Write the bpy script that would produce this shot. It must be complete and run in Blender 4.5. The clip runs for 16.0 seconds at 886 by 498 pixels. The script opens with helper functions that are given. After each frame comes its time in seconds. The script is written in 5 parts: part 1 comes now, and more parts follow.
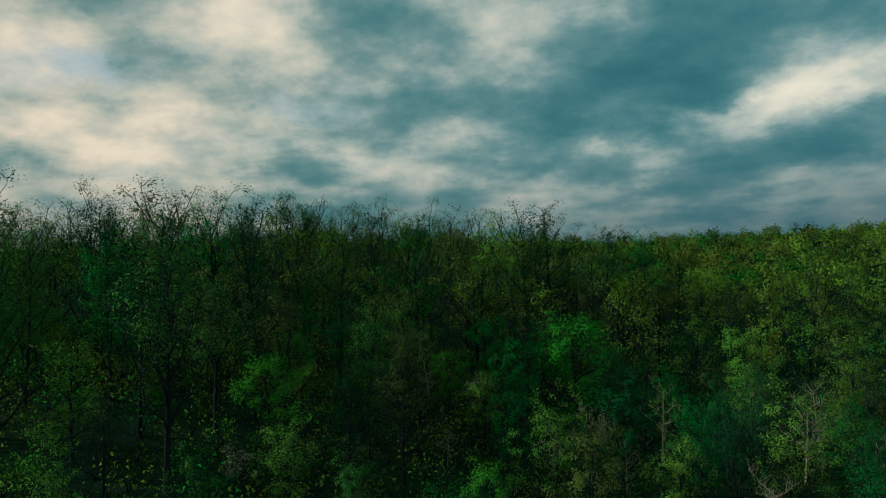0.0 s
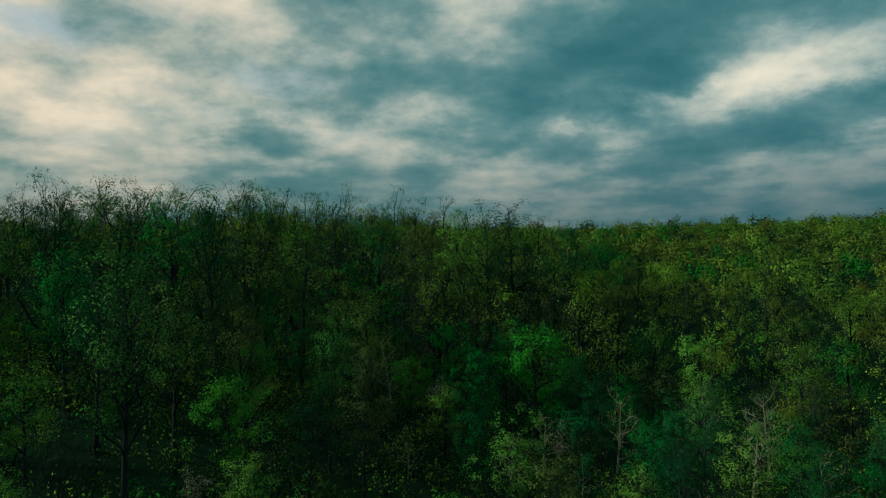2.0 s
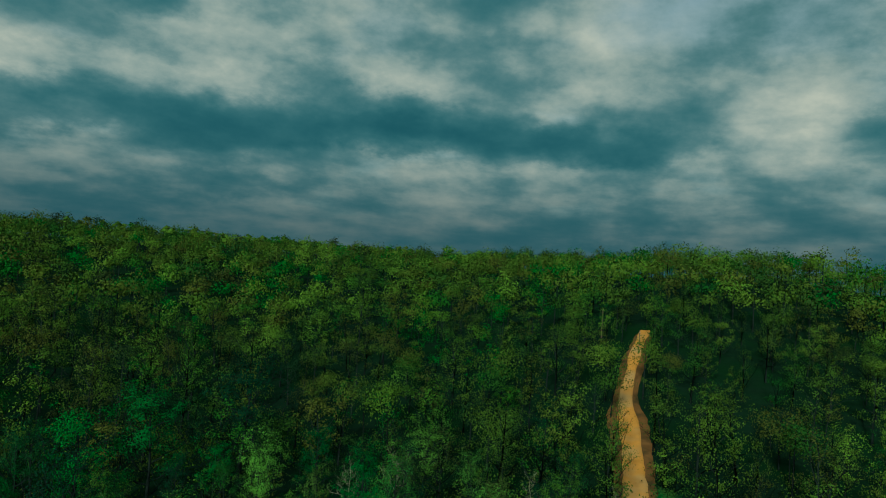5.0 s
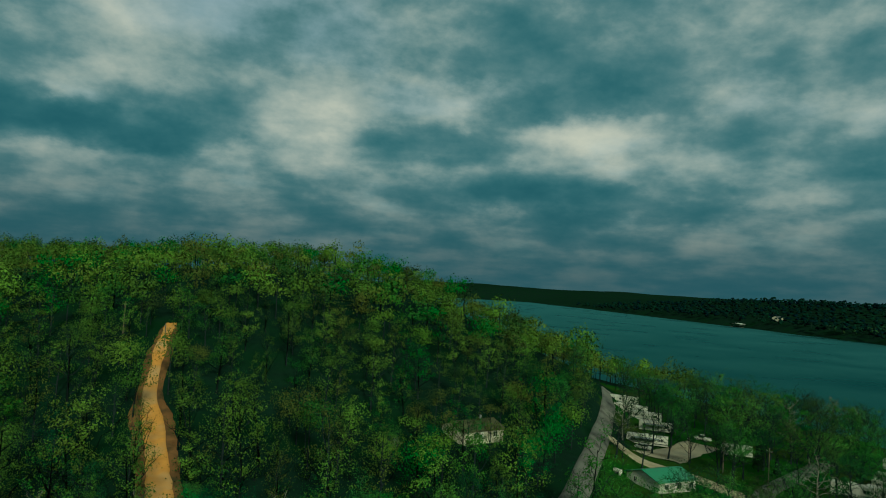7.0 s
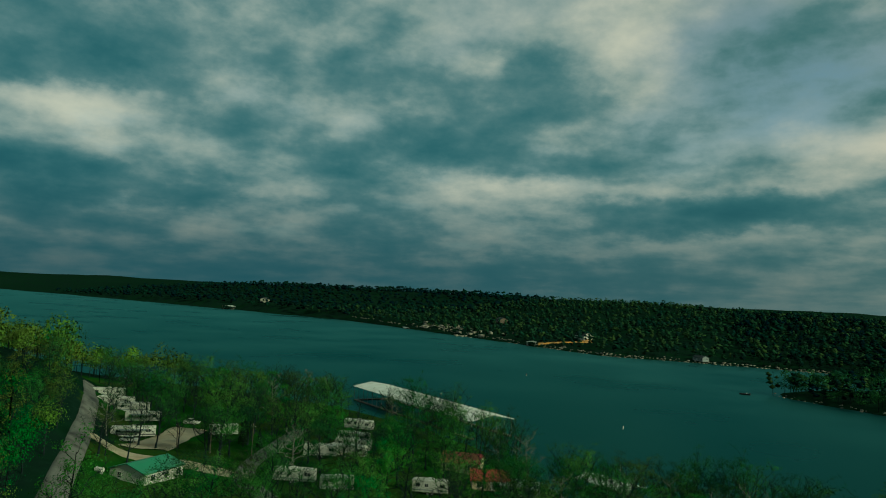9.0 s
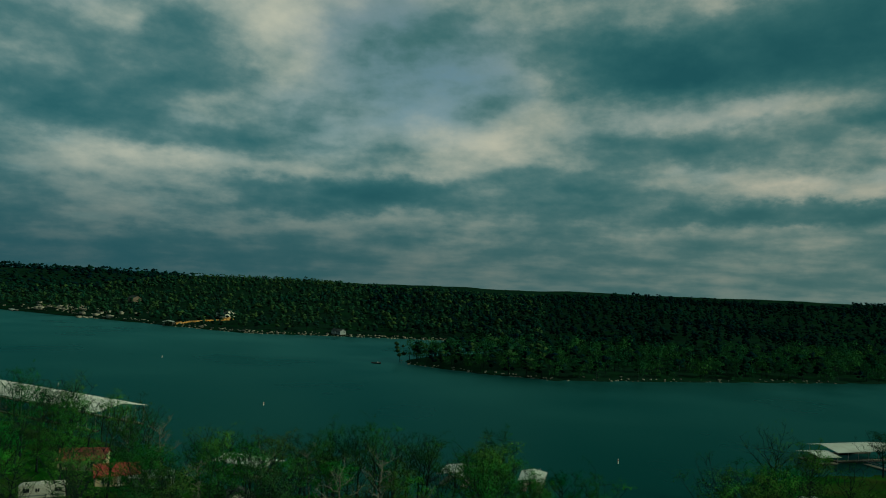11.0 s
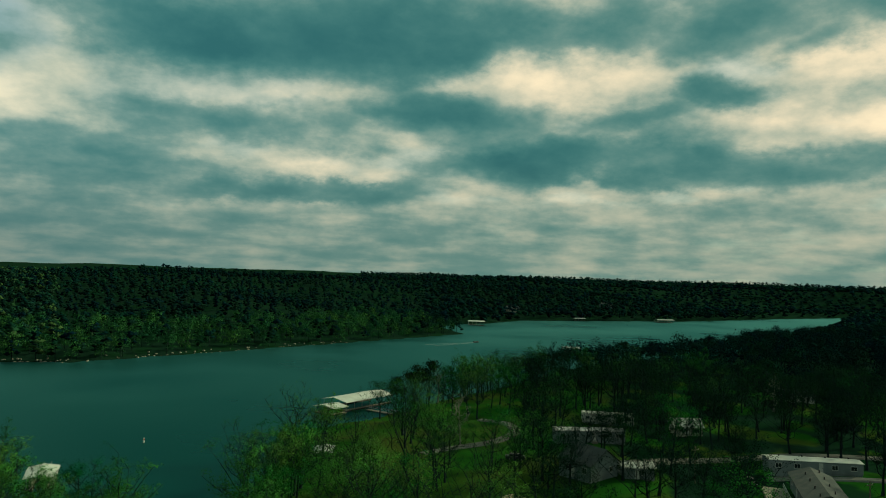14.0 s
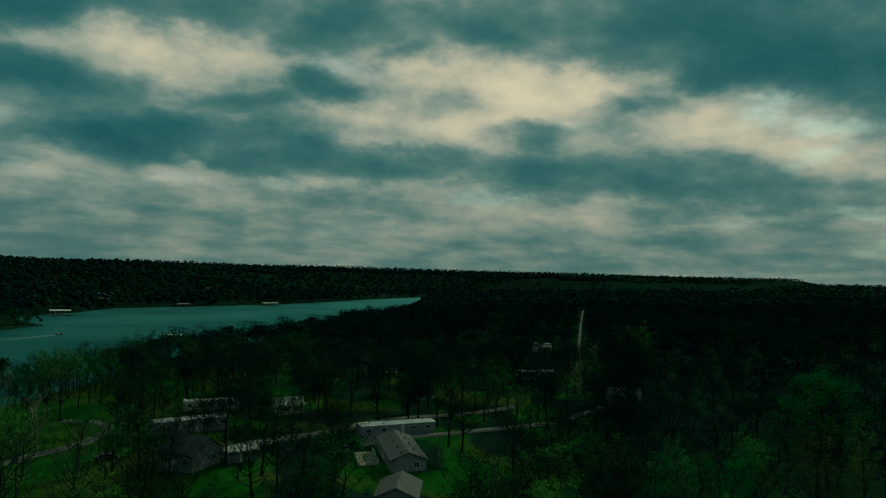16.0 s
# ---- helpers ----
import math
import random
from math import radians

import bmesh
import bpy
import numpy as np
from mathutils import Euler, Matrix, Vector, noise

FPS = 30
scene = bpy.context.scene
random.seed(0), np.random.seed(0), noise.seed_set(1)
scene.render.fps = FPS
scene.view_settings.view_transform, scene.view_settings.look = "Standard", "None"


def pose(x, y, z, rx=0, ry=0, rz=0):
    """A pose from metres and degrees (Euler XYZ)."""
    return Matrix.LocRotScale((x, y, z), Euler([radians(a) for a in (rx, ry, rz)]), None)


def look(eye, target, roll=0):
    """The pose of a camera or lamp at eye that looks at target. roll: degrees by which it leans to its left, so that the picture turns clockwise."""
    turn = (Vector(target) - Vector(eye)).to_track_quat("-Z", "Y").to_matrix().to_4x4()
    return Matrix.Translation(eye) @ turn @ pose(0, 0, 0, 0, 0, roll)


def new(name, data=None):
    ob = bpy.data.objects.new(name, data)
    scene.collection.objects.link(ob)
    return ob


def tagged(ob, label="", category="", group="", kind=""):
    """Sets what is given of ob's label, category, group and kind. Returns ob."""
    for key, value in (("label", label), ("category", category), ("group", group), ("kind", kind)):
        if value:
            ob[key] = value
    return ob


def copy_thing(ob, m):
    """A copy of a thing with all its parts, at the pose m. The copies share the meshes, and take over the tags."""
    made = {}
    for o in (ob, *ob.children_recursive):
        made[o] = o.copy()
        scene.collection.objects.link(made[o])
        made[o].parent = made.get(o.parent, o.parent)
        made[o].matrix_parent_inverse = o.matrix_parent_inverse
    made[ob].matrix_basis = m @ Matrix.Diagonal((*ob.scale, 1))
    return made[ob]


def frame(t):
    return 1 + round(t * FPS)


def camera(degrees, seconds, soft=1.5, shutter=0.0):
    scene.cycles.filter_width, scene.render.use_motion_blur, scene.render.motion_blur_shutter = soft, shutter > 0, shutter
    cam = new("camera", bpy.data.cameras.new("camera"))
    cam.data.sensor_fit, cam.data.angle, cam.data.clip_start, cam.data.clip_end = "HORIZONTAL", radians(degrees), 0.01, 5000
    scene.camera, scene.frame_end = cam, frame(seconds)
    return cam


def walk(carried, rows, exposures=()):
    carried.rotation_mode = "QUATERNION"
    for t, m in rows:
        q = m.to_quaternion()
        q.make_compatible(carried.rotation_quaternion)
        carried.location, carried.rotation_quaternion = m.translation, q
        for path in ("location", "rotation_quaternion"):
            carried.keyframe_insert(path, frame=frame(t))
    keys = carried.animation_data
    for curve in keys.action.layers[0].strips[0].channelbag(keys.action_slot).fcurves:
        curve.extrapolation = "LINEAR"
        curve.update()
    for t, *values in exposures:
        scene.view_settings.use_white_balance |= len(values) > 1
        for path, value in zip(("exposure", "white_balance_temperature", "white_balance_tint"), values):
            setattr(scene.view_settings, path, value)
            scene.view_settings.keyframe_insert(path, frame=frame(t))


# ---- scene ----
cam = camera(64.3, 16.0, soft=1.0)


def aim(height, yaw, pitch, roll):
    """The drone hovers over one spot: its height, and where it looks, in degrees."""
    a, b = radians(yaw), radians(pitch)
    way = Vector((-math.sin(a) * math.cos(b), math.cos(a) * math.cos(b), math.sin(b)))
    eye = Vector((0, 0, height))
    return look(eye, eye + way, roll)


# seconds, height, yaw, pitch, roll
PATH = [
    (0.0, 39.31, 0.01, 2.01, -2.84),
    (0.5, 40.33, -0.01, 1.36, -2.62),
    (1.0, 41.30, -0.03, 0.67, -2.45),
    (1.5, 42.35, -0.17, 0.12, -2.16),
    (2.0, 43.30, -2.86, -0.07, -1.54),
    (2.5, 43.80, -10.52, -0.37, -0.57),
    (3.0, 44.21, -19.32, -0.44, 0.25),
    (3.5, 44.66, -30.40, -0.39, 0.93),
    (4.0, 44.90, -43.81, 0.06, 2.38),
    (4.2, 45.00, -48.81, 0.25, 2.94),
    (6.3, 45.00, -87.85, 2.37, 3.84),
    (6.5, 45.05, -92.06, 2.49, 3.71),
    (7.0, 45.18, -101.83, 2.93, 3.50),
    (7.5, 45.31, -113.68, 3.42, 3.62),
    (8.0, 45.44, -124.05, 3.70, 3.43),
    (8.5, 45.56, -132.40, 3.81, 3.12),
    (9.0, 45.69, -141.34, 3.87, 2.90),
    (9.5, 45.82, -151.03, 3.85, 2.84),
    (10.0, 45.95, -158.12, 3.73, 2.85),
    (10.2, 46.00, -160.25, 3.65, 2.82),
    (12.3, 46.30, -184.01, 3.01, 1.73),
    (12.5, 46.30, -185.55, 2.89, 1.63),
    (13.0, 46.30, -190.72, 2.56, 1.60),
    (13.5, 46.30, -196.58, 2.38, 1.67),
    (14.0, 46.30, -206.55, 2.38, 1.79),
    (14.5, 46.30, -215.25, 2.35, 1.69),
    (15.0, 46.30, -222.93, 2.29, 1.80),
    (15.5, 46.30, -230.59, 2.20, 1.71),
    (16.0, 46.30, -237.74, 2.02, 1.63),
]
# seconds, stops, kelvin, tint: the clip's own exposure and white balance drift
EXPOSURES = [(0.0, 0.3, 6050, 5), (2.0, 0.3, 6100, 4), (3.0, 0.62, 6350, 3), (3.5, 0.46, 6250, 1), (4.2, 0.0, 5950, -5), (6.5, -0.2, 5600, -8), (8.0, 0.05, 6000, -6), (9.0, -0.2, 5750, -10), (9.6, -0.4, 5450, -10),
             (10.4, -0.4, 5600, -9), (12.3, 0.05, 6100, -6), (13.4, 0.38, 6450, -4), (14.0, 0.46, 6450, -4), (14.6, 0.28, 6100, -6), (16.0, -0.25, 5750, -13)]
walk(cam, [(t, aim(*row)) for t, *row in PATH], EXPOSURES)

# ---------------------------------------------------------------- sky and sun
SUN_AZ, SUN_EL = 95.0, 25.0      # yaw to the left of +y, height


def direction(az, el):
    a, b = radians(az), radians(el)
    return Vector((-math.sin(a) * math.cos(b), math.cos(a) * math.cos(b), math.sin(b)))


world = bpy.data.worlds.new("sky")
scene.world = world
world.use_nodes = True
W = world.node_tree
W.nodes.clear()


def wmath(op, a, b=None, clamp=False):
    node = W.nodes.new("ShaderNodeMath")
    node.operation, node.use_clamp = op, clamp
    for socket, value in zip(node.inputs, (a, b)):
        if value is None:
            continue
        if isinstance(value, (int, float)):
            socket.default_value = value
        else:
            W.links.new(value, socket)
    return node.outputs[0]


def wmix(fac, a, b):
    node = W.nodes.new("ShaderNodeMix")
    node.data_type = "RGBA"
    for socket, value in ((node.inputs[0], fac), (node.inputs[6], a), (node.inputs[7], b)):
        if isinstance(value, (int, float)):
            socket.default_value = value
        elif isinstance(value, tuple):
            socket.default_value = (*value, 1)
        else:
            W.links.new(value, socket)
    return node.outputs[2]


coord = W.nodes.new("ShaderNodeTexCoord").outputs["Generated"]
split = W.nodes.new("ShaderNodeSeparateXYZ")
W.links.new(coord, split.inputs[0])
up = wmath("MAXIMUM", split.outputs[2], 0.0)
# the cloud deck is a flat layer, so it narrows towards the horizon
depth = wmath("ADD", up, 0.20)
deck = W.nodes.new("ShaderNodeCombineXYZ")
W.links.new(wmath("DIVIDE", split.outputs[0], depth), deck.inputs[0])
W.links.new(wmath("DIVIDE", split.outputs[1], depth), deck.inputs[1])
deck.inputs[2].default_value = 3.7


def deck_noise(scale, detail, rough, warp):
    node = W.nodes.new("ShaderNodeTexNoise")
    W.links.new(deck.outputs[0], node.inputs["Vector"])
    node.inputs["Scale"].default_value = scale
    node.inputs["Detail"].default_value = detail
    node.inputs["Roughness"].default_value = rough
    node.inputs["Distortion"].default_value = warp
    return node


big = deck_noise(1.6, 6, 0.55, 0.0).outputs[0]
fine = deck_noise(5.0, 6, 0.55, 0.0).outputs[0]
puff_map = W.nodes.new("ShaderNodeMapping")
W.links.new(coord, puff_map.inputs["Vector"])
puff_map.inputs["Scale"].default_value = (1, 1, 1.7)
puff_node = W.nodes.new("ShaderNodeTexNoise")
W.links.new(puff_map.outputs[0], puff_node.inputs["Vector"])
for name, value in (("Scale", 6.5), ("Detail", 9), ("Roughness", 0.58), ("Distortion", 0.0)):
    puff_node.inputs[name].default_value = value
puff = puff_node.outputs[0]
ragged_node = W.nodes.new("ShaderNodeTexNoise")
W.links.new(puff_map.outputs[0], ragged_node.inputs["Vector"])
for name, value in (("Scale", 7.0), ("Detail", 7), ("Roughness", 0.6)):
    ragged_node.inputs[name].default_value = value
ragged = ragged_node.outputs[1]
shift = W.nodes.new("ShaderNodeVectorMath")
shift.operation = "SUBTRACT"
W.links.new(ragged, shift.inputs[0])
shift.inputs[1].default_value = (0.5, 0.5, 0.5)
bent = W.nodes.new("ShaderNodeVectorMath")
bent.operation = "MULTIPLY_ADD"
W.links.new(shift.outputs[0], bent.inputs[0])
bent.inputs[1].default_value = (0.15, 0.15, 0.09)
W.links.new(coord, bent.inputs[2])

thick = wmath("ADD", wmath("MULTIPLY", wmath("SUBTRACT", big, 0.5), 1.1), wmath("MULTIPLY", wmath("SUBTRACT", fine, 0.5), 0.7))
# rolls of cloud that crowd into bands near the horizon
low_depth = wmath("ADD", up, 0.17)
rolls = W.nodes.new("ShaderNodeCombineXYZ")
W.links.new(wmath("DIVIDE", split.outputs[0], low_depth), rolls.inputs[0])
W.links.new(wmath("DIVIDE", split.outputs[1], low_depth), rolls.inputs[1])
roll = W.nodes.new("ShaderNodeTexNoise")
W.links.new(rolls.outputs[0], roll.inputs["Vector"])
for name, value in (("Scale", 2.6), ("Detail", 4), ("Roughness", 0.45)):
    roll.inputs[name].default_value = value
thick = wmath("ADD", thick, wmath("MULTIPLY", wmath("SUBTRACT", roll.outputs[0], 0.5), 1.5))
thick = wmath("ADD", thick, wmath("MULTIPLY", wmath("SUBTRACT", puff, 0.5), 2.7))


def patch(total, az, el, wide, high, tilt, amount):
    """Adds a soft-edged patch, at its azimuth and height, half its width and height in degrees, to a running sum."""
    node = W.nodes.new("ShaderNodeMapping")
    node.vector_type = "TEXTURE"
    hold = W.nodes.new("ShaderNodeVectorMath")      # keeps the patches in order, one after another
    hold.operation = "MULTIPLY_ADD"
    W.links.new(total, hold.inputs[0])
    hold.inputs[1].default_value = (1e-8, 1e-8, 1e-8)
    W.links.new(bent.outputs[0], hold.inputs[2])
    W.links.new(hold.outputs[0], node.inputs["Vector"])
    node.inputs["Location"].default_value = direction(az, el)
    node.inputs["Rotation"].default_value = (Matrix.Rotation(radians(az), 3, "Z") @ Matrix.Rotation(radians(el), 3, "X") @ Matrix.Rotation(radians(-tilt), 3, "Y")).to_euler()
    node.inputs["Scale"].default_value = (math.sin(radians(wide * 1.25)), 0.6, math.sin(radians(high * 1.25)))
    size = W.nodes.new("ShaderNodeVectorMath")
    size.operation = "LENGTH"
    W.links.new(node.outputs[0], size.inputs[0])
    fall = W.nodes.new("ShaderNodeMapRange")
    fall.interpolation_type = "SMOOTHSTEP"
    W.links.new(size.outputs["Value"], fall.inputs["Value"])
    for name, value in (("From Min", 0.3), ("From Max", 1.2), ("To Min", amount), ("To Max", 0.0)):
        fall.inputs[name].default_value = value
    return wmath("ADD", total, fall.outputs[0])


def cloud(az, el, wide, high, tilt, dense):
    """One bank of cloud (dense above 0) or one thin, bright place."""
    global thick
    thick = patch(thick, az, el, wide, high, tilt, dense * (0.9 if dense > 0 else 0.62))


def gap(az, el, wide, high):
    """A place where the blue shows through."""
    global clear
    clear = patch(clear, az, el, wide, high, 0, 0.29)


cloud(-20, 16.2, 10.8, 5.2, 12, 1.00)
cloud(-16, 12.4, 7.0, 2.8, -3, 0.70)
cloud(-4, 12.1, 8.0, 4.2, -3, 0.25)
cloud(2, 14.5, 8.0, 3.6, -3, -0.35)
cloud(26, 13.1, 10.8, 6.1, -13, -0.70)
cloud(14, 19.0, 5.2, 3.8, -3, -0.60)
cloud(4, 18.2, 6.1, 3.8, -3, 0.35)
cloud(-12, 7.7, 3.3, 1.0, -3, 0.50)
cloud(11, 9.0, 4.2, 1.3, -8, 0.60)
cloud(20, 15.8, 5.2, 2.3, -13, 0.35)
cloud(31, 8.8, 5.2, 1.4, -8, 0.50)
cloud(-28, 7.7, 12.2, 1.6, 9, 0.50)
cloud(-20, 9.9, 12.2, 1.2, 15, -0.55)
cloud(-30, 14.1, 6.1, 3.3, 7, -0.40)
cloud(4, 8.8, 5.6, 1.2, -3, -0.30)
cloud(-44, 9.6, 17.8, 2.1, 3, 0.60)
cloud(-47, 8.6, 6.1, 1.9, 8, 0.50)
cloud(-59, 10.0, 6.1, 1.4, 3, 0.60)
cloud(-73, 9.7, 9.4, 1.6, 3, 0.50)
cloud(-38, 12.2, 15.5, 1.4, 3, -0.50)
cloud(-53, 15.6, 7.5, 2.8, 3, -0.35)
cloud(-64, 14.4, 5.6, 2.3, 3, -0.35)
cloud(-41, 17.9, 3.3, 1.6, 3, 0.60)
cloud(-48, 4.7, 6.1, 0.8, 3, 0.40)
cloud(-58, 11.8, 8.0, 2.6, -9, 0.60)
cloud(-66, 11.1, 12.2, 1.6, -7, 0.60)
cloud(-78, 10.6, 6.1, 1.9, 0, 0.60)
cloud(-101, 11.5, 5.2, 1.9, 3, 0.55)
cloud(-105, 19.3, 8.9, 2.8, 3, 0.60)
cloud(-111, 14.7, 5.6, 1.9, 3, 0.50)
cloud(-105, 14.7, 4.2, 1.6, 3, -0.50)
cloud(-88, 10.3, 7.0, 1.4, 3, -0.35)
cloud(-108, 7.8, 8.0, 1.4, 3, 0.50)
cloud(-94, 15.1, 5.6, 2.8, 3, -0.40)
cloud(-145, 15.9, 10.8, 3.0, 7, 0.60)
cloud(-123, 18.1, 12.2, 2.8, 2, 0.40)
cloud(-149, 21.2, 8.9, 2.8, 2, -0.60)
cloud(-157, 18.0, 3.3, 3.3, 32, -0.50)
cloud(-142, 11.5, 10.8, 1.6, -1, 0.50)
cloud(-149, 9.0, 7.0, 1.0, 2, -0.45)
cloud(-164, 7.1, 10.3, 1.4, 2, 0.50)
cloud(-118, 7.0, 12.7, 1.4, -2, 0.50)
cloud(-110, 15.1, 5.2, 2.3, 2, 0.45)
cloud(-113, 12.4, 6.6, 1.4, 2, -0.40)
cloud(-131, 6.3, 2.8, 0.8, 2, -0.40)
cloud(-171, 11.0, 5.2, 2.8, 22, -0.30)
cloud(-149, 2.2, 9.4, 1.2, 2, 0.45)
cloud(161, 18.7, 16.4, 3.5, 6, 0.80)
cloud(178, 18.4, 6.6, 2.3, -9, 0.70)
cloud(170, 14.3, 7.0, 1.9, -4, -0.70)
cloud(148, 15.2, 8.0, 2.1, 6, -0.80)
cloud(170, 11.8, 7.0, 1.4, 1, 0.50)
cloud(156, 13.1, 6.1, 1.6, -4, 0.50)
cloud(-155, 17.5, 6.6, 2.8, 1, -0.50)
cloud(-179, 13.3, 5.2, 2.3, 1, -0.40)
cloud(163, 8.4, 13.1, 1.1, 9, -0.60)
cloud(165, 6.6, 12.7, 0.9, 4, 0.55)
cloud(-162, 7.3, 10.3, 1.6, 1, 0.50)
cloud(146, 9.0, 7.5, 1.9, 11, 0.60)
cloud(-179, 9.2, 8.0, 1.2, 1, 0.30)
cloud(157, 18.6, 19.7, 3.0, -2, 0.60)
cloud(155, 13.6, 5.2, 1.3, 1, 0.60)
cloud(145, 16.2, 8.9, 2.1, -2, -0.80)
cloud(128, 19.3, 12.2, 2.3, 1, 0.40)
cloud(132, 14.4, 3.5, 1.3, 1, 0.60)
cloud(126, 12.0, 8.0, 2.8, 1, -0.60)
cloud(116, 13.8, 6.1, 3.8, 1, -0.80)
cloud(139, 9.5, 15.5, 1.5, -3, 0.70)
cloud(152, 9.2, 5.2, 0.9, 1, 0.35)
cloud(143, 7.2, 12.7, 0.7, -1, -0.55)
cloud(118, 8.5, 10.3, 1.8, -4, 0.60)
cloud(168, 7.0, 12.2, 1.2, -1, 0.60)
cloud(99, 18.6, 15.5, 3.8, -3, 0.90)
cloud(92, 14.7, 8.4, 3.3, -13, 0.80)
cloud(131, 19.4, 15.0, 2.8, 2, 0.30)
cloud(114, 15.6, 7.0, 2.8, 2, -0.90)
cloud(99, 11.9, 8.0, 2.6, -8, -0.80)
cloud(129, 15.3, 9.4, 2.8, 2, -0.40)
cloud(100, 7.4, 10.3, 1.9, -6, 0.70)
cloud(133, 14.6, 2.8, 1.2, 2, 0.50)
cloud(107, 5.0, 12.2, 0.8, -1, -0.50)
cloud(92, 7.2, 7.5, 1.9, -6, -0.40)
cloud(121, 13.4, 3.4, 1.2, 8, 0.70)
cloud(111, 17.2, 4.0, 1.1, -6, 0.55)
cloud(106, 13.4, 3.6, 1.0, -6, 0.60)
cloud(125, 17.0, 3.0, 0.9, 4, 0.50)
cloud(116, 11.4, 4.2, 1.0, 2, 0.60)
cloud(138, 12.6, 4.0, 0.8, 3, 0.45)


level = W.nodes.new("ShaderNodeMapRange")
W.links.new(thick, level.inputs["Value"])
for name, value in (("From Min", -1.6), ("From Max", 1.75)):
    level.inputs[name].default_value = value
ramp = W.nodes.new("ShaderNodeValToRGB")
ramp.color_ramp.interpolation = "B_SPLINE"
stops = ramp.color_ramp.elements
stops[0].position, stops[0].color = 0.0, (0.86, 0.72, 0.54, 1)
stops[1].position, stops[1].color = 1.0, (0.022, 0.095, 0.115, 1)
for place, colour in ((0.26, (0.58, 0.53, 0.435)), (0.43, (0.29, 0.345, 0.315)), (0.56, (0.10, 0.20, 0.205)), (0.74, (0.043, 0.142, 0.155))):
    stop = stops.new(place)
    stop.color = (*colour, 1)
W.links.new(level.outputs[0], ramp.inputs[0])
# clear blue air through the thinnest places
air = W.nodes.new("ShaderNodeTexSky")
air.sky_type = "NISHITA"
air.sun_disc = False
air.sun_elevation, air.sun_rotation = radians(SUN_EL), radians(-SUN_AZ)
dim = W.nodes.new("ShaderNodeVectorMath")
dim.operation = "MULTIPLY"
W.links.new(air.outputs[0], dim.inputs[0])
dim.inputs[1].default_value = (0.062, 0.098, 0.098)
hole_noise = deck_noise(2.6, 4, 0.5, 0.0)
hole = W.nodes.new("ShaderNodeMapRange")
hole.interpolation_type = "SMOOTHSTEP"
W.links.new(hole_noise.outputs[0], hole.inputs["Value"])
for name, value in (("From Min", 0.52), ("From Max", 0.70), ("To Min", 0.0), ("To Max", 0.12)):
    hole.inputs[name].default_value = value
clear = hole.outputs[0]
gap(-164, 20.1, 5.6, 4.2)
gap(-169, 16.4, 5.6, 3.8)
gap(-168, 18.6, 8.9, 3.8)
gap(-161, 13.5, 6.1, 2.8)
gap(10, 14.1, 4.2, 1.4)
gap(27, 15.8, 4.2, 1.4)
gap(-87, 19.7, 8.0, 3.3)
thin = W.nodes.new("ShaderNodeMapRange")
thin.interpolation_type = "SMOOTHSTEP"
W.links.new(thick, thin.inputs["Value"])
for name, value in (("From Min", -0.5), ("From Max", 0.5), ("To Min", 1.0), ("To Max", 0.0)):
    thin.inputs[name].default_value = value
toward = W.nodes.new("ShaderNodeVectorMath")
toward.operation = "DOT_PRODUCT"
W.links.new(coord, toward.inputs[0])
toward.inputs[1].default_value = direction(SUN_AZ, 0)
side = W.nodes.new("ShaderNodeMapRange")
side.interpolation_type = "SMOOTHSTEP"
W.links.new(toward.outputs["Value"], side.inputs["Value"])
for name, value in (("From Min", -0.75), ("From Max", 0.85)):
    side.inputs[name].default_value = value
warm = W.nodes.new("ShaderNodeVectorMath")      # the deck glows warmer on the sun's side
warm.operation = "MULTIPLY"
W.links.new(ramp.outputs[0], warm.inputs[0])
W.links.new(wmix(side.outputs[0], (0.97, 1.0, 1.0), (1.14, 1.0, 0.90)), warm.inputs[1])
sky_colour = wmix(wmath("MULTIPLY", clear, thin.outputs[0], True), warm.outputs[0], dim.outputs[0])
# haze low over the land, brighter on the sun's side
haze = W.nodes.new("ShaderNodeMapRange")
haze.interpolation_type = "SMOOTHSTEP"
W.links.new(split.outputs[2], haze.inputs["Value"])
for name, value in (("From Min", 0.0), ("From Max", 0.19), ("To Min", 0.9), ("To Max", 0.0)):
    haze.inputs[name].default_value = value
veil = wmath("MULTIPLY", haze.outputs[0], wmath("SUBTRACT", 1.0, wmath("MULTIPLY", side.outputs[0], 0.38)))
sky_colour = wmix(veil, sky_colour, wmix(side.outputs[0], (0.028, 0.088, 0.106), (0.105, 0.168, 0.148)))
back = W.nodes.new("ShaderNodeBackground")
W.links.new(sky_colour, back.inputs[0])
back.inputs[1].default_value = 1.0
W.links.new(back.outputs[0], W.nodes.new("ShaderNodeOutputWorld").inputs[0])

sun = new("sun", bpy.data.lights.new("sun", "SUN"))
sun.data.energy, sun.data.angle, sun.data.color = 4.0, radians(4), (1.0, 0.94, 0.62)
sun.matrix_world = look(direction(SUN_AZ, SUN_EL) * 300, (0, 0, 0))

